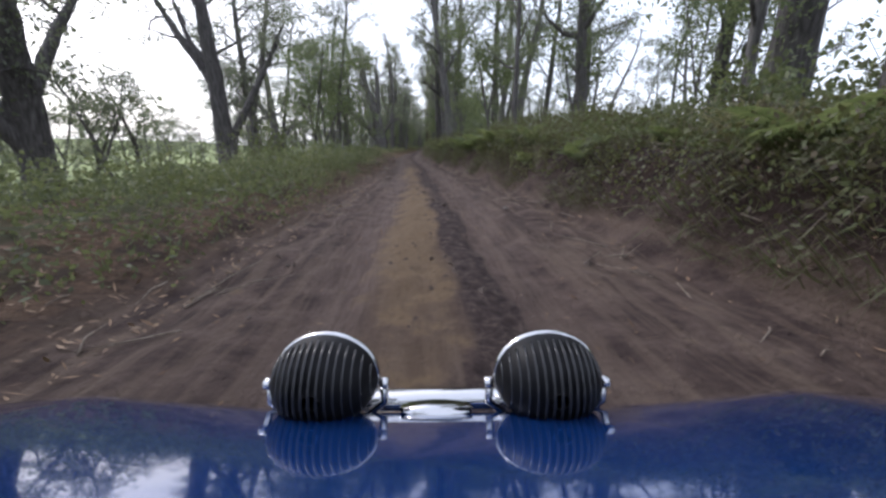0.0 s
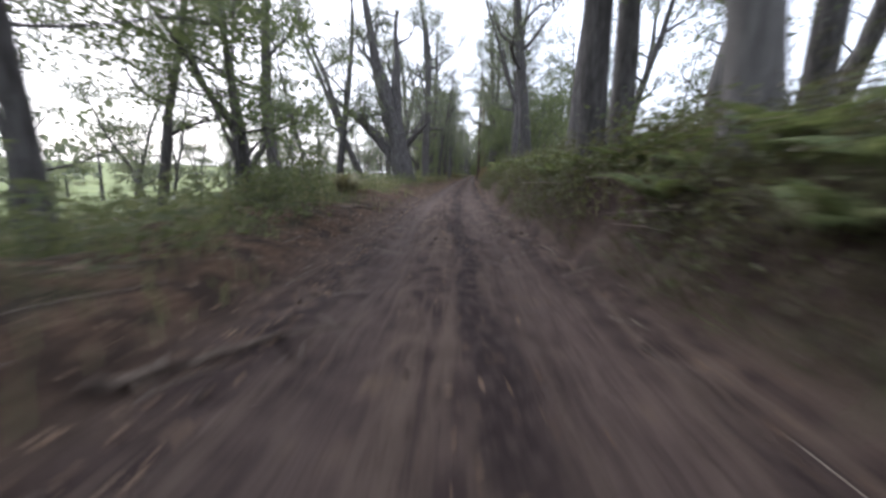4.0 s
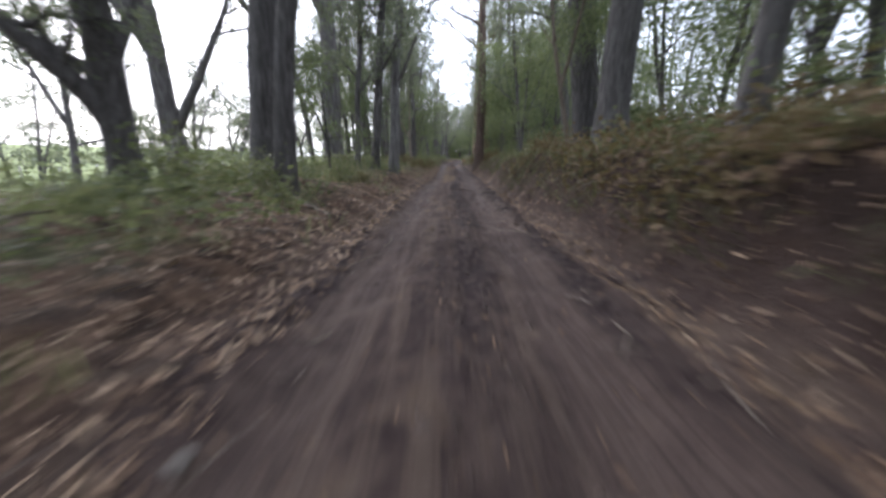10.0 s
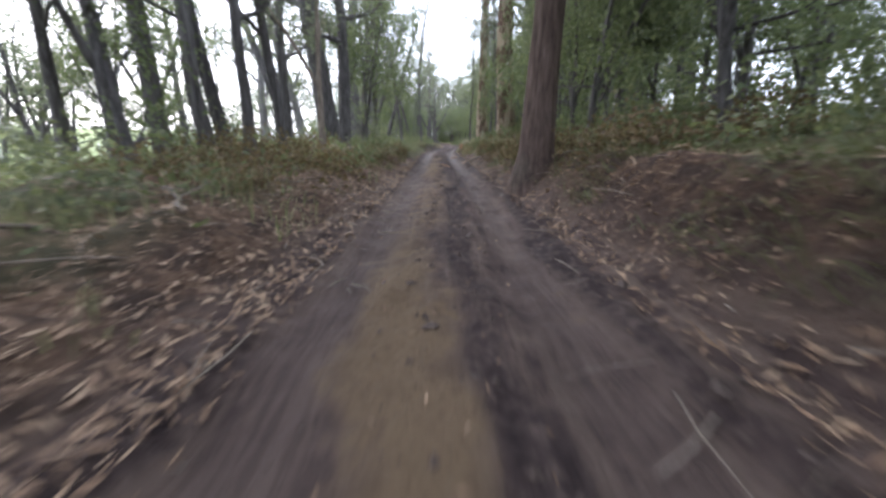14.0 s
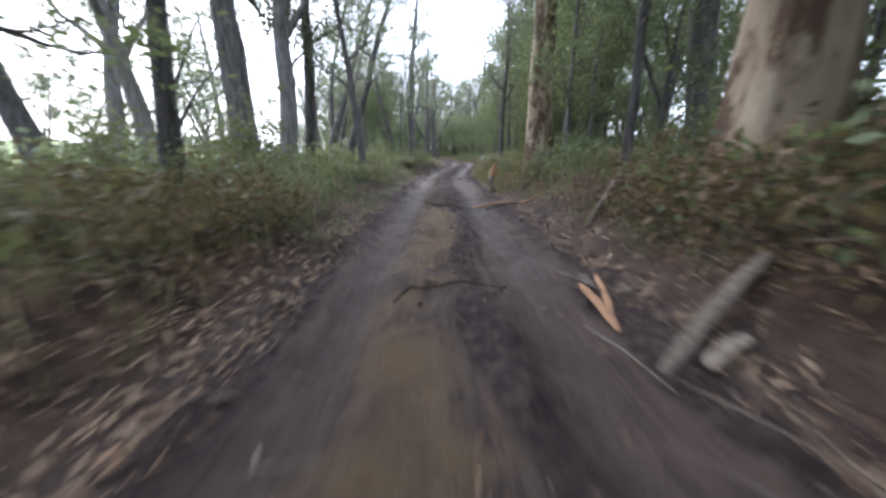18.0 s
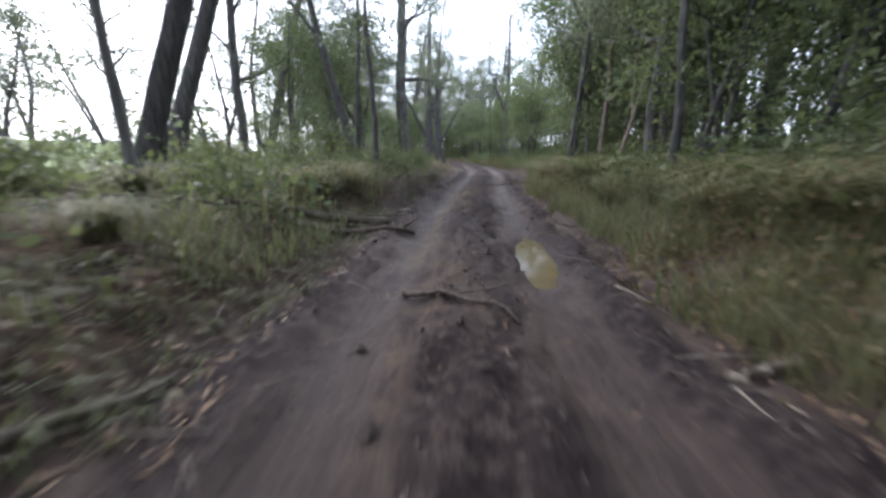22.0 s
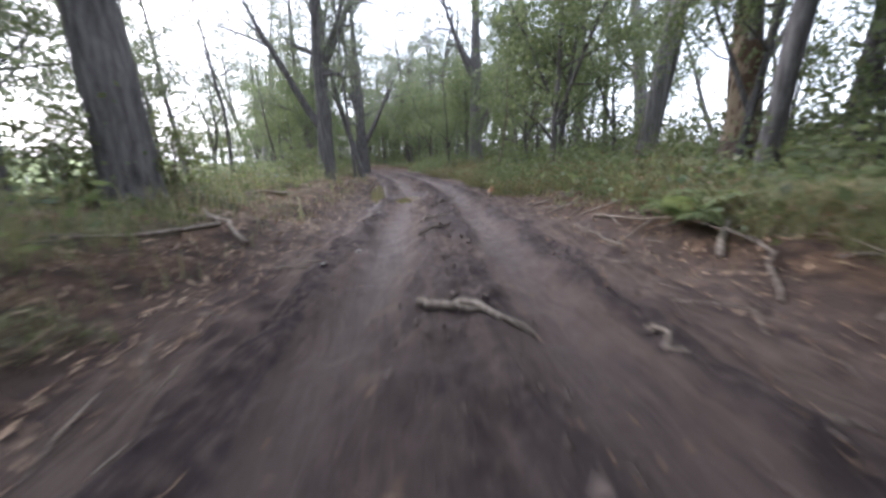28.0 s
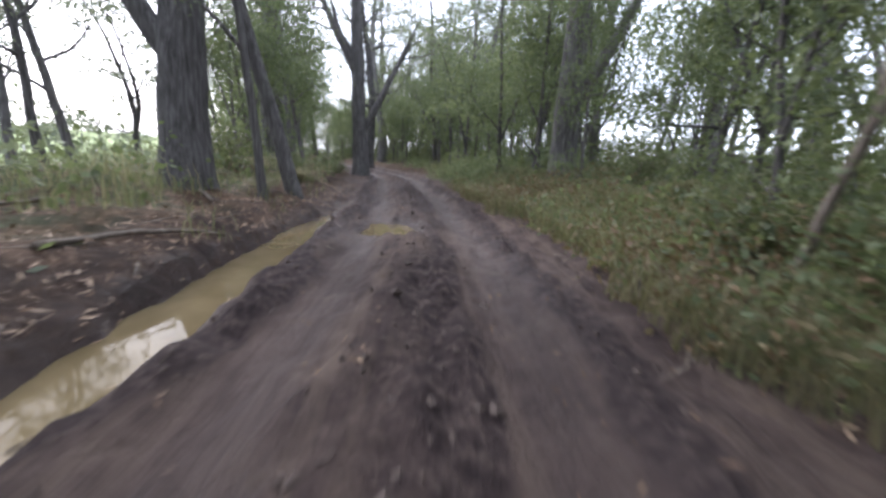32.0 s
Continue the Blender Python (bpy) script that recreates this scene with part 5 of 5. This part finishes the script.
LOG = ("fallen_log", "dark rotting log lying along the muddy verge", "log")
STICK = ("fallen_branch", "weathered pale fallen branch lying on leaf litter", "branch")
MUDDY = ("fallen_branch", "dark muddy stick lying across the ruts", "branch")
SPLIT = ("split_branch", "freshly broken orange-brown branch beside the track", "branch")
for (nm, lb, ct), a, b, r, mat, fk in (
    (LOG, (-0.78, 114.0), (-2.4, 112.6), 0.075, M_LOG, 0), (LOG, (-2.05, 112.55), (-0.35, 113.62), 0.055, M_LOG, 1), (LOG, (-2.0, 18.9), (-2.8, 21.6), 0.06, M_LOG, 0),
    (LOG, (-2.85, 21.5), (-1.95, 22.3), 0.04, M_LOG, 1), (STICK, (-3.3, 24.2), (-2.4, 24.6), 0.03, M_STICK, 2), (STICK, (-2.2, 25.6), (-1.7, 26.3), 0.03, M_LOG, 1), (STICK, (-2.4, 20.6), (-2.1, 21.0), 0.02, M_STICK, 0), (LOG, (-1.5, 17.2), (-1.75, 18.6), 0.06, M_STICK, 0), (LOG, (-2.2, 117.6), (-1.1, 120.6), 0.05, M_LOG, 1),
    (STICK, (-2.8, 74.6), (-3.5, 78.2), 0.035, M_LOG, 1), (STICK, (-3.7, 68.3), (-2.6, 66.9), 0.035, M_STICK, 0), 
    (MUDDY, (-0.5, 102.8), (0.5, 101.8), 0.011, M_LOG, 1), (SPLIT, (0.6, 102.1), (2.1, 101.8), 0.022, M_SPLIT, 0), (SPLIT, (-0.1, 94.2), (0.15, 93.5), 0.03, M_SPLIT, 0), (STICK, (0.8, 94.1), (1.75, 94.6), 0.03, M_STICK, 1),
    (MUDDY, (-0.5, 96.9), (0.35, 97.3), 0.014, M_LOG, 0), (MUDDY, (-0.4, 104.6), (0.5, 105.0), 0.012, M_LOG, 1), 
    (MUDDY, (2.0, 128.3), (2.6, 127.9), 0.024, M_STICK, 0), (MUDDY, (2.3, 131.7), (2.8, 132.3), 0.014, M_STICK, 1), (MUDDY, (2.87, 134.4), (3.22, 135.36), 0.018, M_LOG, 1), (MUDDY, (3.27, 135.2), (2.98, 134.95), 0.012, M_LOG, 0), (STICK, (0.3, 139.6), (0.9, 141.0), 0.03, M_STICK, 0),
    (STICK, (2.2, 99.0), (3.4, 100.0), 0.03, M_STICK, 1),
    (STICK, (2.6, 105.9), (5.2, 105.6), 0.035, M_STICK, 1), (STICK, (2.9, 105.2), (5.6, 106.4), 0.03, M_STICK, 0), (STICK, (2.5, 103.4), (3.1, 107.1), 0.035, M_STICK, 2), (LOG, (1.9, 103.2), (3.2, 104.7), 0.05, M_LOG, 1),
    (STICK, (4.6, 128.6), (6.6, 130.6), 0.035, M_STICK, 2), (STICK, (5.0, 130.4), (7.4, 129.8), 0.02, M_STICK, 1), (STICK, (4.5, 132.2), (6.3, 133.0), 0.02, M_STICK, 2), (STICK, (4.7, 133.4), (6.4, 132.6), 0.016, M_STICK, 1), (STICK, (4.4, 131.2), (5.6, 132.6), 0.014, M_LOG, 1),
    (STICK, (4.9, 127.2), (6.2, 129.4), 0.025, M_STICK, 2), (STICK, (6.0, 128.2), (7.8, 131.6), 0.04, M_STICK, 1), (STICK, (0.1, 126.8), (-0.9, 128.0), 0.03, M_STICK, 1), (STICK, (0.3, 130.0), (-0.8, 131.6), 0.03, M_STICK, 1),
    (STICK, (5.0, 134.4), (6.2, 135.6), 0.02, M_STICK, 0), (STICK, (2.7, 70.5), (2.5, 73.4), 0.03, M_STICK, 1), (STICK, (-2.9, 54.2), (-2.4, 56.6), 0.03, M_LOG, 1), (MUDDY, (-0.6, 73.4), (0.1, 73.7), 0.016, M_LOG, 0), (MUDDY, (-0.2, 71.7), (0.0, 72.3), 0.016, M_LOG, 0),
    (STICK, (-2.13, 103.9), (-1.74, 105.64), 0.022, M_STICK, 0), (STICK, (-1.95, 104.8), (-1.27, 104.91), 0.014, M_STICK, 0), (STICK, (-1.27, 103.39), (-1.31, 103.82), 0.016, M_STICK, 1),
    (MUDDY, (1.98, 128.29), (2.66, 127.87), 0.03, M_STICK, 0), (MUDDY, (2.16, 130.74), (2.68, 131.22), 0.016, M_LOG, 1), (STICK, (3.3, 127.69), (3.2, 127.28), 0.014, M_STICK, 0),
    (STICK, (6.71, 109.55), (5.88, 106.9), 0.04, M_STICK, 1), (STICK, (2.51, 106.27), (4.4, 107.75), 0.035, M_STICK, 1), (STICK, (-3.31, 146.42), (-0.11, 142.74), 0.05, M_STICK, 0),
    (STICK, (1.63, 98.84), (4.38, 101.62), 0.03, M_STICK, 1), (STICK, (0.81, 101.76), (1.87, 102.01), 0.03, M_STICK, 0), (MUDDY, (-0.41, 102.23), (0.36, 101.69), 0.03, M_LOG, 1),
    (STICK, (-1.0, 117.0), (-0.55, 118.6), 0.03, M_LOG, 1), (STICK, (-1.15, 114.3), (-0.55, 114.75), 0.02, M_STICK, 1), (STICK, (-0.75, 114.9), (-0.4, 115.0), 0.018, M_STICK, 0), (STICK, (1.31, 109.89), (1.92, 110.01), 0.03, M_STICK, 0), (MUDDY, (-0.27, 111.2), (0.51, 110.65), 0.022, M_LOG, 1),
    (STICK, (1.6, 121.8), (3.6, 122.6), 0.025, M_STICK, 1), (STICK, (-1.9, 108.4), (-1.2, 109.9), 0.03, M_STICK, 1), (LOG, (1.9, 62.0), (2.6, 65.6), 0.06, M_LOG, 1),
):
    branch(nm, lb, ct, a, b, r, mat, 0.02, fk, int(a[0] * 100 + a[1] * 10))
for n in range(80):
    y = rng.uniform(4, 148) if n < 50 else rng.uniform(96, 136)
    side = rng.choice((-1, 1))
    x = float(line_x(y)) + side * (float(np.interp(y, HALF_Y, HALF_X)) + rng.uniform(0.3, 2.8))
    az, ln = rng.uniform(0, 6.28), rng.uniform(0.7, 2.2)
    branch(*STICK, (x, y), (x + side * abs(ln * math.cos(az)) * 0.7, y + ln * math.sin(az)), rng.uniform(0.014, 0.034), rng.choice((M_STICK, M_STICK, M_LOG)), 0.03, rng.choice((0, 1, 2)), n)


def splintered_stake(x, y, h, tilt, turn, r=0.03):
    """A broken-off sapling: pale forked stick with a raw torn head."""
    ob = thing("broken_stub", "splintered pale stub of a broken sapling with raw orange break", "stub", "broken stubs")
    ob.matrix_world = pose(x, y, gz(x, y), tilt, tilt * 0.9, turn)
    rr = random.Random(int(x * 10 + y))
    for name, pts, radii in (("stick", [(0, 0, -0.15), (0.01, 0, h * 0.2), (-0.01, 0.01, h * 0.42), (-0.02, 0.015, h * 0.64)], [r * 0.8, r * 0.9, r * 1.15, r * 1.5]),
                             ("prong", [(0.0, 0, h * 0.36), (r * 1.8, 0.02, h * 0.14), (r * 2.6, 0.03, -0.08)], [r * 0.8, r * 0.65, r * 0.4])):
        verts, faces = [], []
        tube(verts, faces, pts, radii, 8, rr, 0.14)
        part(name, mesh_of(name, verts, faces, M_STICK), ob)
    verts, faces, n = [], [], 11
    for k in range(n):
        a = 2 * math.pi * k / n
        mid, top = h * rr.uniform(0.72, 0.8), h * rr.uniform(0.84, 1.12)
        verts += [(-0.02 + r * 1.45 * math.cos(a), 0.015 + r * 1.3 * math.sin(a), h * 0.57), (r * 0.2 + r * 1.9 * math.cos(a), 0.02 + r * 1.3 * math.sin(a), mid), (r * 0.9 + r * 1.3 * math.cos(a + 0.2), 0.02 + r * 0.8 * math.sin(a + 0.2), top)]
    faces += [(3 * k + q, (3 * k + 3) % (3 * n) + q, (3 * k + 3) % (3 * n) + q + 1, 3 * k + q + 1) for k in range(n) for q in (0, 1)]
    part("torn_top", mesh_of("torn_top", verts, faces, M_SPLIT, False), ob, "raw orange torn wood")


def split_slab(label, a, b, width, thick, mat, seed, roll=0.0):
    """A split slab of timber with ragged ends, lying on the verge."""
    r = random.Random(seed)
    p, q = Vector((a[0], a[1], gz(*a))), Vector((b[0], b[1], gz(*b)))
    d = (q - p).normalized()
    side = (d.cross(Vector((0, 0, 1))).normalized() + Vector((0, 0, roll))).normalized()
    up = side.cross(d).normalized()
    n, verts, faces = 7, [], []
    for k in range(n + 1):
        t = k / n
        c = p.lerp(q, t) + up * (thick * 0.6 + 0.02 * math.sin(3 * t)) + side * r.gauss(0, 0.004)
        w = width * (0.5 if k in (0, n) else 1) * r.uniform(0.85, 1.1)
        h = thick * (0.4 if k in (0, n) else 1) * r.uniform(0.85, 1.1)
        verts += [c - side * w - up * h, c + side * w - up * h * 0.8, c + side * w * 0.9 + up * h * 0.7, c - side * w * 0.3 + up * h, c - side * w + up * h * 0.5]
    for k in range(n):
        faces += [(5 * k + j, 5 * k + (j + 1) % 5, 5 * k + 5 + (j + 1) % 5, 5 * k + 5 + j) for j in range(5)]
    faces += [(4, 3, 2, 1, 0), tuple(5 * n + j for j in range(5))]
    tagged(new("split_slab", mesh_of("split_slab", verts, faces, mat, False)), label, "timber slab", "split timber on the verge")


split_slab("long pale split slab of timber lying on brown litter", (0.85, 95.9), (1.89, 96.59), 0.05, 0.03, M_STICK, 1)
split_slab("short pale split slab of timber lying on brown litter", (1.05, 95.88), (1.4, 96.07), 0.045, 0.02, M_STICK, 2)
split_slab("splintered orange-brown sliver of timber at the track edge", (0.91, 97.11), (0.85, 96.35), 0.03, 0.02, M_SPLIT, 3, 0.3)
split_slab("splintered orange-brown sliver of timber at the track edge", (1.07, 97.23), (0.92, 96.59), 0.022, 0.018, M_SPLIT, 4, 0.5)
split_slab("small pale chip of split timber at the track edge", (1.09, 96.86), (1.3, 96.87), 0.02, 0.02, M_STICK, 5)


def broken_stump(x, y, r, h):
    """A tall snapped trunk: pale torn wood above a red-brown rotten foot."""
    ob = thing("broken_stump", "pale splintered stump of a snapped tree with rotten red-brown foot", "stump")
    ob.matrix_world = pose(x, y, gz(x, y), 0, 3, 20)
    rr, n = random.Random(8), 18
    for name, z0, z1, mat, lab in (("foot", -0.3, 0.75, M_LOG, "rotten red-brown foot"), ("torn_wood", 0.65, h, M_PALE, "")):
        verts, faces, rows = [], [], 9
        for k in range(rows + 1):
            z = z0 + (z1 - z0) * k / rows
            for j in range(n):
                w = 2 * math.pi * j / n
                q = r * (1 + 0.9 * math.exp(-max(z, 0) / 0.35)) * (1 - 0.16 * z / h) * (1 + 0.2 * noise.noise(Vector((2 * math.cos(w), 2 * math.sin(w), z))))
                top = rr.uniform(-0.1, 0.75) if k == rows and name == "torn_wood" else 0
                verts.append((q * math.cos(w), q * math.sin(w), z + top))
        faces += [(k * n + j, k * n + (j + 1) % n, (k + 1) * n + (j + 1) % n, (k + 1) * n + j) for k in range(rows) for j in range(n)]
        part(name, mesh_of(name, verts, faces, mat), ob, lab)


branch("dead_stick", "dark broken stick leaning out of the undercut verge", "branch", (-1.15, 120.5), (-0.9, 120.75), 0.035, M_LOG, 0, 0, 5, 0.5)
broken_stump(9.19, 133.37, 0.3, 2.3)
splintered_stake(4.2, 135.1, 0.36, 14, 40, 0.04)
splintered_stake(1.32, 104.72, 0.72, 14, 330, 0.055)
for n in range(80):
    x, y, az, ln = rng.uniform(4.0, 7.6), rng.uniform(125.5, 135), rng.uniform(0, 6.28), rng.uniform(0.6, 2.0)
    branch(*STICK, (x, y), (x + abs(ln * math.cos(az)), y + ln * math.sin(az)), rng.uniform(0.006, 0.016), M_STICK, 0.05, rng.choice((0, 1, 2)), n + 300)


# ---- stones on the track ----
def stone_mesh(seed):
    bm, r = bmesh.new(), random.Random(seed)
    bmesh.ops.create_icosphere(bm, subdivisions=2, radius=1)
    for v in bm.verts:
        v.co *= 1 + 0.28 * noise.noise(v.co * 1.3 + Vector((seed, 0, 0)))
        v.co.z *= 0.6
    me = bpy.data.meshes.new("stone")
    bm.to_mesh(me)
    bm.free()
    me.materials.append(M_STONE)
    return me


M_STONE = plain("pale_stone", (0.17, 0.15, 0.13), 0.9, 0, 0.2, 16, 0.4)
STONES = [stone_mesh(k) for k in range(4)]
for n in range(44):
    y = rng.uniform(4, 148)
    x = float(line_x(y)) + 0.15 + rng.choice((-1, 1)) * float(np.interp(y, HALF_Y, HALF_X)) * rng.uniform(0.55, 1.4)
    g = rng.uniform(0.015, 0.045)
    ob = new("stone", STONES[n % 4])
    ob.matrix_world = pose(x, y, gz(x, y) + g * 0.2, 0, 0, n * 47) @ Matrix.Diagonal((g, g * 1.2, g, 1))
    tagged(ob, "small pale stone at the edge of the mud", "stone", "stones on the track")

# ---- paddock fence down the slope ----
post_v, post_f = [], []
tube(post_v, post_f, [(0, 0, -0.3), (0, 0, 0.7), (0.01, 0, 1.35)], [0.075, 0.07, 0.065], 8, random.Random(3), 0.1)
POST_MESH = mesh_of("fence_post", post_v, post_f, M_POST)
for n in range(46):
    y = 70 + n * 2.4
    x = -25 - 0.06 * n + 0.3 * math.sin(n * 1.7)
    ob = new("fence_post", POST_MESH)
    ob.matrix_world = pose(x, y, gz(x, y), 1.5 * math.sin(n * 3.1), 1.5 * math.cos(n * 2.3), n * 31)
    tagged(ob, "weathered pale timber fence post at the paddock edge", "fence post", "paddock fence posts")


# ---- the car that carries the camera, as it stands at the start ----
def build_car():
    car = thing("car", "glossy blue car with two black ribbed spotlights on a chrome bar", "car")
    car.matrix_world = pose(0, 0, 0, 0, 0, -3.06)

    def skin(u, v):
        # bonnet surface: u across (-1..1), v along (0 at the screen, 1 at the nose)
        y = -0.34 + (0.88 + 0.075 * min(1, abs(u) * 1.25) ** 2) * v
        z = 0.80 - 0.055 * v - 0.175 * v ** 2.4 - 0.03 * abs(u) ** 3
        return (0.80 * u, y, z)
    nu, nv = 48, 30
    verts = [skin(-1 + 2 * i / nu, j / nv) for j in range(nv + 1) for i in range(nu + 1)]
    faces = [(j * (nu + 1) + i, j * (nu + 1) + i + 1, (j + 1) * (nu + 1) + i + 1, (j + 1) * (nu + 1) + i) for j in range(nv) for i in range(nu)]
    # rolled front lip
    b = len(verts)
    for row, (dy, dz) in enumerate(((0.012, -0.012), (0.012, -0.04), (-0.03, -0.07))):
        verts += [(x, y + dy, z + dz) for x, y, z in (skin(-1 + 2 * i / nu, 1) for i in range(nu + 1))]
    for row in range(3):
        o, p = (nv * (nu + 1) if row == 0 else b + (row - 1) * (nu + 1)), b + row * (nu + 1)
        faces += [(o + i, o + i + 1, p + i + 1, p + i) for i in range(nu)]
    part("bonnet", mesh_of("bonnet", verts, faces, M_PAINT), car, "polished dark blue bonnet")

    def block(name, ring, mat, label="", width=lambda y: 0.76):
        n = len(ring)
        vs, fs = [], []
        xs = (-1, -0.9, 0.9, 1)
        for x in xs:
            inset = 0.03 if abs(x) == 1 else 0
            cy, cz = sum(p[0] for p in ring) / n, sum(p[1] for p in ring) / n
            for y, z in ring:
                k = 1 - inset
                vs.append((x * width(y), cy + (y - cy) * k, cz + (z - cz) * k))
        for a in range(3):
            fs += [(a * n + i, (a + 1) * n + i, (a + 1) * n + (i + 1) % n, a * n + (i + 1) % n) for i in range(n)]
        fs += [tuple(reversed(range(n))), tuple(3 * n + i for i in range(n))]
        return part(name, mesh_of(name, vs, fs, mat, False), car, label)

    block("body", [(0.46, 0.26), (0.52, 0.36), (0.49, 0.47), (0.30, 0.62), (-0.36, 0.73), (-2.7, 0.74), (-2.95, 0.6), (-2.95, 0.3), (-2.6, 0.24)], M_PAINT)
    block("cabin", [(-0.62, 0.74), (-1.05, 1.22), (-2.1, 1.24), (-2.65, 0.74)], M_PAINT, width=lambda y: 0.66)
    screen = block("windscreen", [(-0.565, 0.75), (-1.0, 1.19), (-1.02, 1.19), (-0.60, 0.75)], M_GLASS, width=lambda y: 0.6)
    screen.visible_shadow = False

    def rod(name, pts, r, mat, parent=car, label="", sides=12):
        vs, fs = [], []
        tube(vs, fs, pts, [r] * len(pts), sides)
        return part(name, mesh_of(name, vs, fs, mat), parent, label)

    # chrome badge bar between the lamps and its emblem plate, drawn plain
    rod("badge_bar", [(-0.23, 0.575, 0.545), (-0.15, 0.60, 0.552), (0.12, 0.60, 0.552), (0.205, 0.575, 0.545)], 0.02, M_CHROME, label="chrome lamp bar")
    vs, fs = [], []
    for k in range(24):
        a = 2 * math.pi * k / 24
        vs += [(-0.013 + 0.06 * math.cos(a), 0.545 + 0.02 * math.sin(a), 0.572), (-0.013 + 0.06 * math.cos(a), 0.545 + 0.02 * math.sin(a), 0.578)]
    fs += [(2 * k, (2 * k + 2) % 48, (2 * k + 3) % 48, 2 * k + 1) for k in range(24)] + [tuple(2 * k + 1 for k in range(24))]
    part("emblem", mesh_of("emblem", vs, fs, M_CHROME), car, "small oval chrome emblem")
    rod("bumper", [(-0.78, 0.50, 0.36), (-0.6, 0.60, 0.36), (0, 0.65, 0.36), (0.6, 0.60, 0.36), (0.78, 0.50, 0.36)], 0.04, M_CHROME, label="chrome front bumper")

    def lamp(x):
        r = 0.083
        lp = part("spotlight", None, car, "round black spotlight with ribbed back")
        lp.matrix_basis = pose(x, 0.575, 0.618, -6, 0, 0) @ Matrix.Diagonal((1.04, 1, 0.9, 1))
        # bowl: domed back towards the screen, open face forwards
        vs, fs, n, m = [], [], 28, 9
        for j in range(m + 1):
            t = j / m
            rr, y = r * math.sin(0.10 + 1.47 * t) ** 0.8, -0.088 * math.cos(1.57 * t)
            vs += [(rr * math.cos(2 * math.pi * k / n), y, rr * math.sin(2 * math.pi * k / n)) for k in range(n)]
        for j in range(m):
            fs += [(j * n + k, j * n + (k + 1) % n, (j + 1) * n + (k + 1) % n, (j + 1) * n + k) for k in range(n)]
        fs.append(tuple(range(n)))
        part("casing", mesh_of("casing", vs, fs, M_LAMP_BLACK), lp)
        # upright cooling ribs over the back
        for k in range(15):
            a = -0.92 + 1.84 * k / 14
            xx = r * 0.98 * a
            h = math.sqrt(max(0.02, 1 - a * a))
            pts = []
            for q in range(9):
                b_ = -1.25 + 2.5 * q / 8
                pts.append((xx, -0.094 * h * math.cos(b_) - 0.003, r * 1.0 * h * math.sin(b_) / math.sin(1.25)))
            rod("rib", pts, 0.0024, M_RIB, lp, sides=6)
        # chrome rim and lens
        vs, fs, n = [], [], 36
        prof = [(r * 0.99, -0.004), (r * 1.02, -0.003), (r * 1.035, 0.003), (r * 1.02, 0.010), (r * 0.97, 0.012)]
        for rr, y in prof:
            vs += [(rr * math.cos(2 * math.pi * k / n), y, rr * math.sin(2 * math.pi * k / n)) for k in range(n)]
        for j in range(4):
            fs += [(j * n + k, (j + 1) * n + k, (j + 1) * n + (k + 1) % n, j * n + (k + 1) % n) for k in range(n)]
        part("rim", mesh_of("rim", vs, fs, M_CHROME), lp, "chrome lamp rim")
        part("lens", mesh_of("lens", [(r * 0.98 * math.cos(2 * math.pi * k / n), 0.010, r * 0.98 * math.sin(2 * math.pi * k / n)) for k in range(n)], [tuple(range(n))], M_GLASS, False), lp)
        for sgn in (-1, 1):
            rod("bolt", [(sgn * r * 1.05, -0.006, -0.012), (sgn * r * 1.2, -0.006, -0.012)], 0.011, M_CHROME, lp, sides=8)
            rod("bracket", [(sgn * r * 1.1, -0.004, -0.01), (sgn * r * 1.12, -0.004, -0.05), (sgn * r * 0.7, 0, -0.088), (0, 0, -0.094)], 0.007, M_CHROME, lp, sides=8)

    lamp(-0.197)
    lamp(0.172)
    for x in (-0.66, 0.66):
        for y in (0.02, -2.15):
            wh = part("wheel", None, car)
            wh.matrix_basis = pose(x, y, 0.29, 0, 90, 0)
            vs, fs, n = [], [], 32
            prof = [(0.2, -0.07), (0.28, -0.08), (0.31, -0.05), (0.31, 0.05), (0.28, 0.08), (0.2, 0.07)]
            for rr, z in prof:
                vs += [(rr * math.cos(2 * math.pi * k / n), rr * math.sin(2 * math.pi * k / n), z) for k in range(n)]
            for j in range(5):
                fs += [(j * n + k, j * n + (k + 1) % n, (j + 1) * n + (k + 1) % n, (j + 1) * n + k) for k in range(n)]
            part("tyre", mesh_of("tyre", vs, fs, M_TYRE), wh)
            vs = [(0.2 * math.cos(2 * math.pi * k / n), 0.2 * math.sin(2 * math.pi * k / n), z) for z in (-0.06, 0.06) for k in range(n)]
            fs = [(k, (k + 1) % n, n + (k + 1) % n, n + k) for k in range(n)] + [tuple(range(n)), tuple(n + k for k in range(n))]
            part("rim", mesh_of("rim", vs, fs, M_CHROME, False), wh, "plain silver wheel")
    return car


build_car()
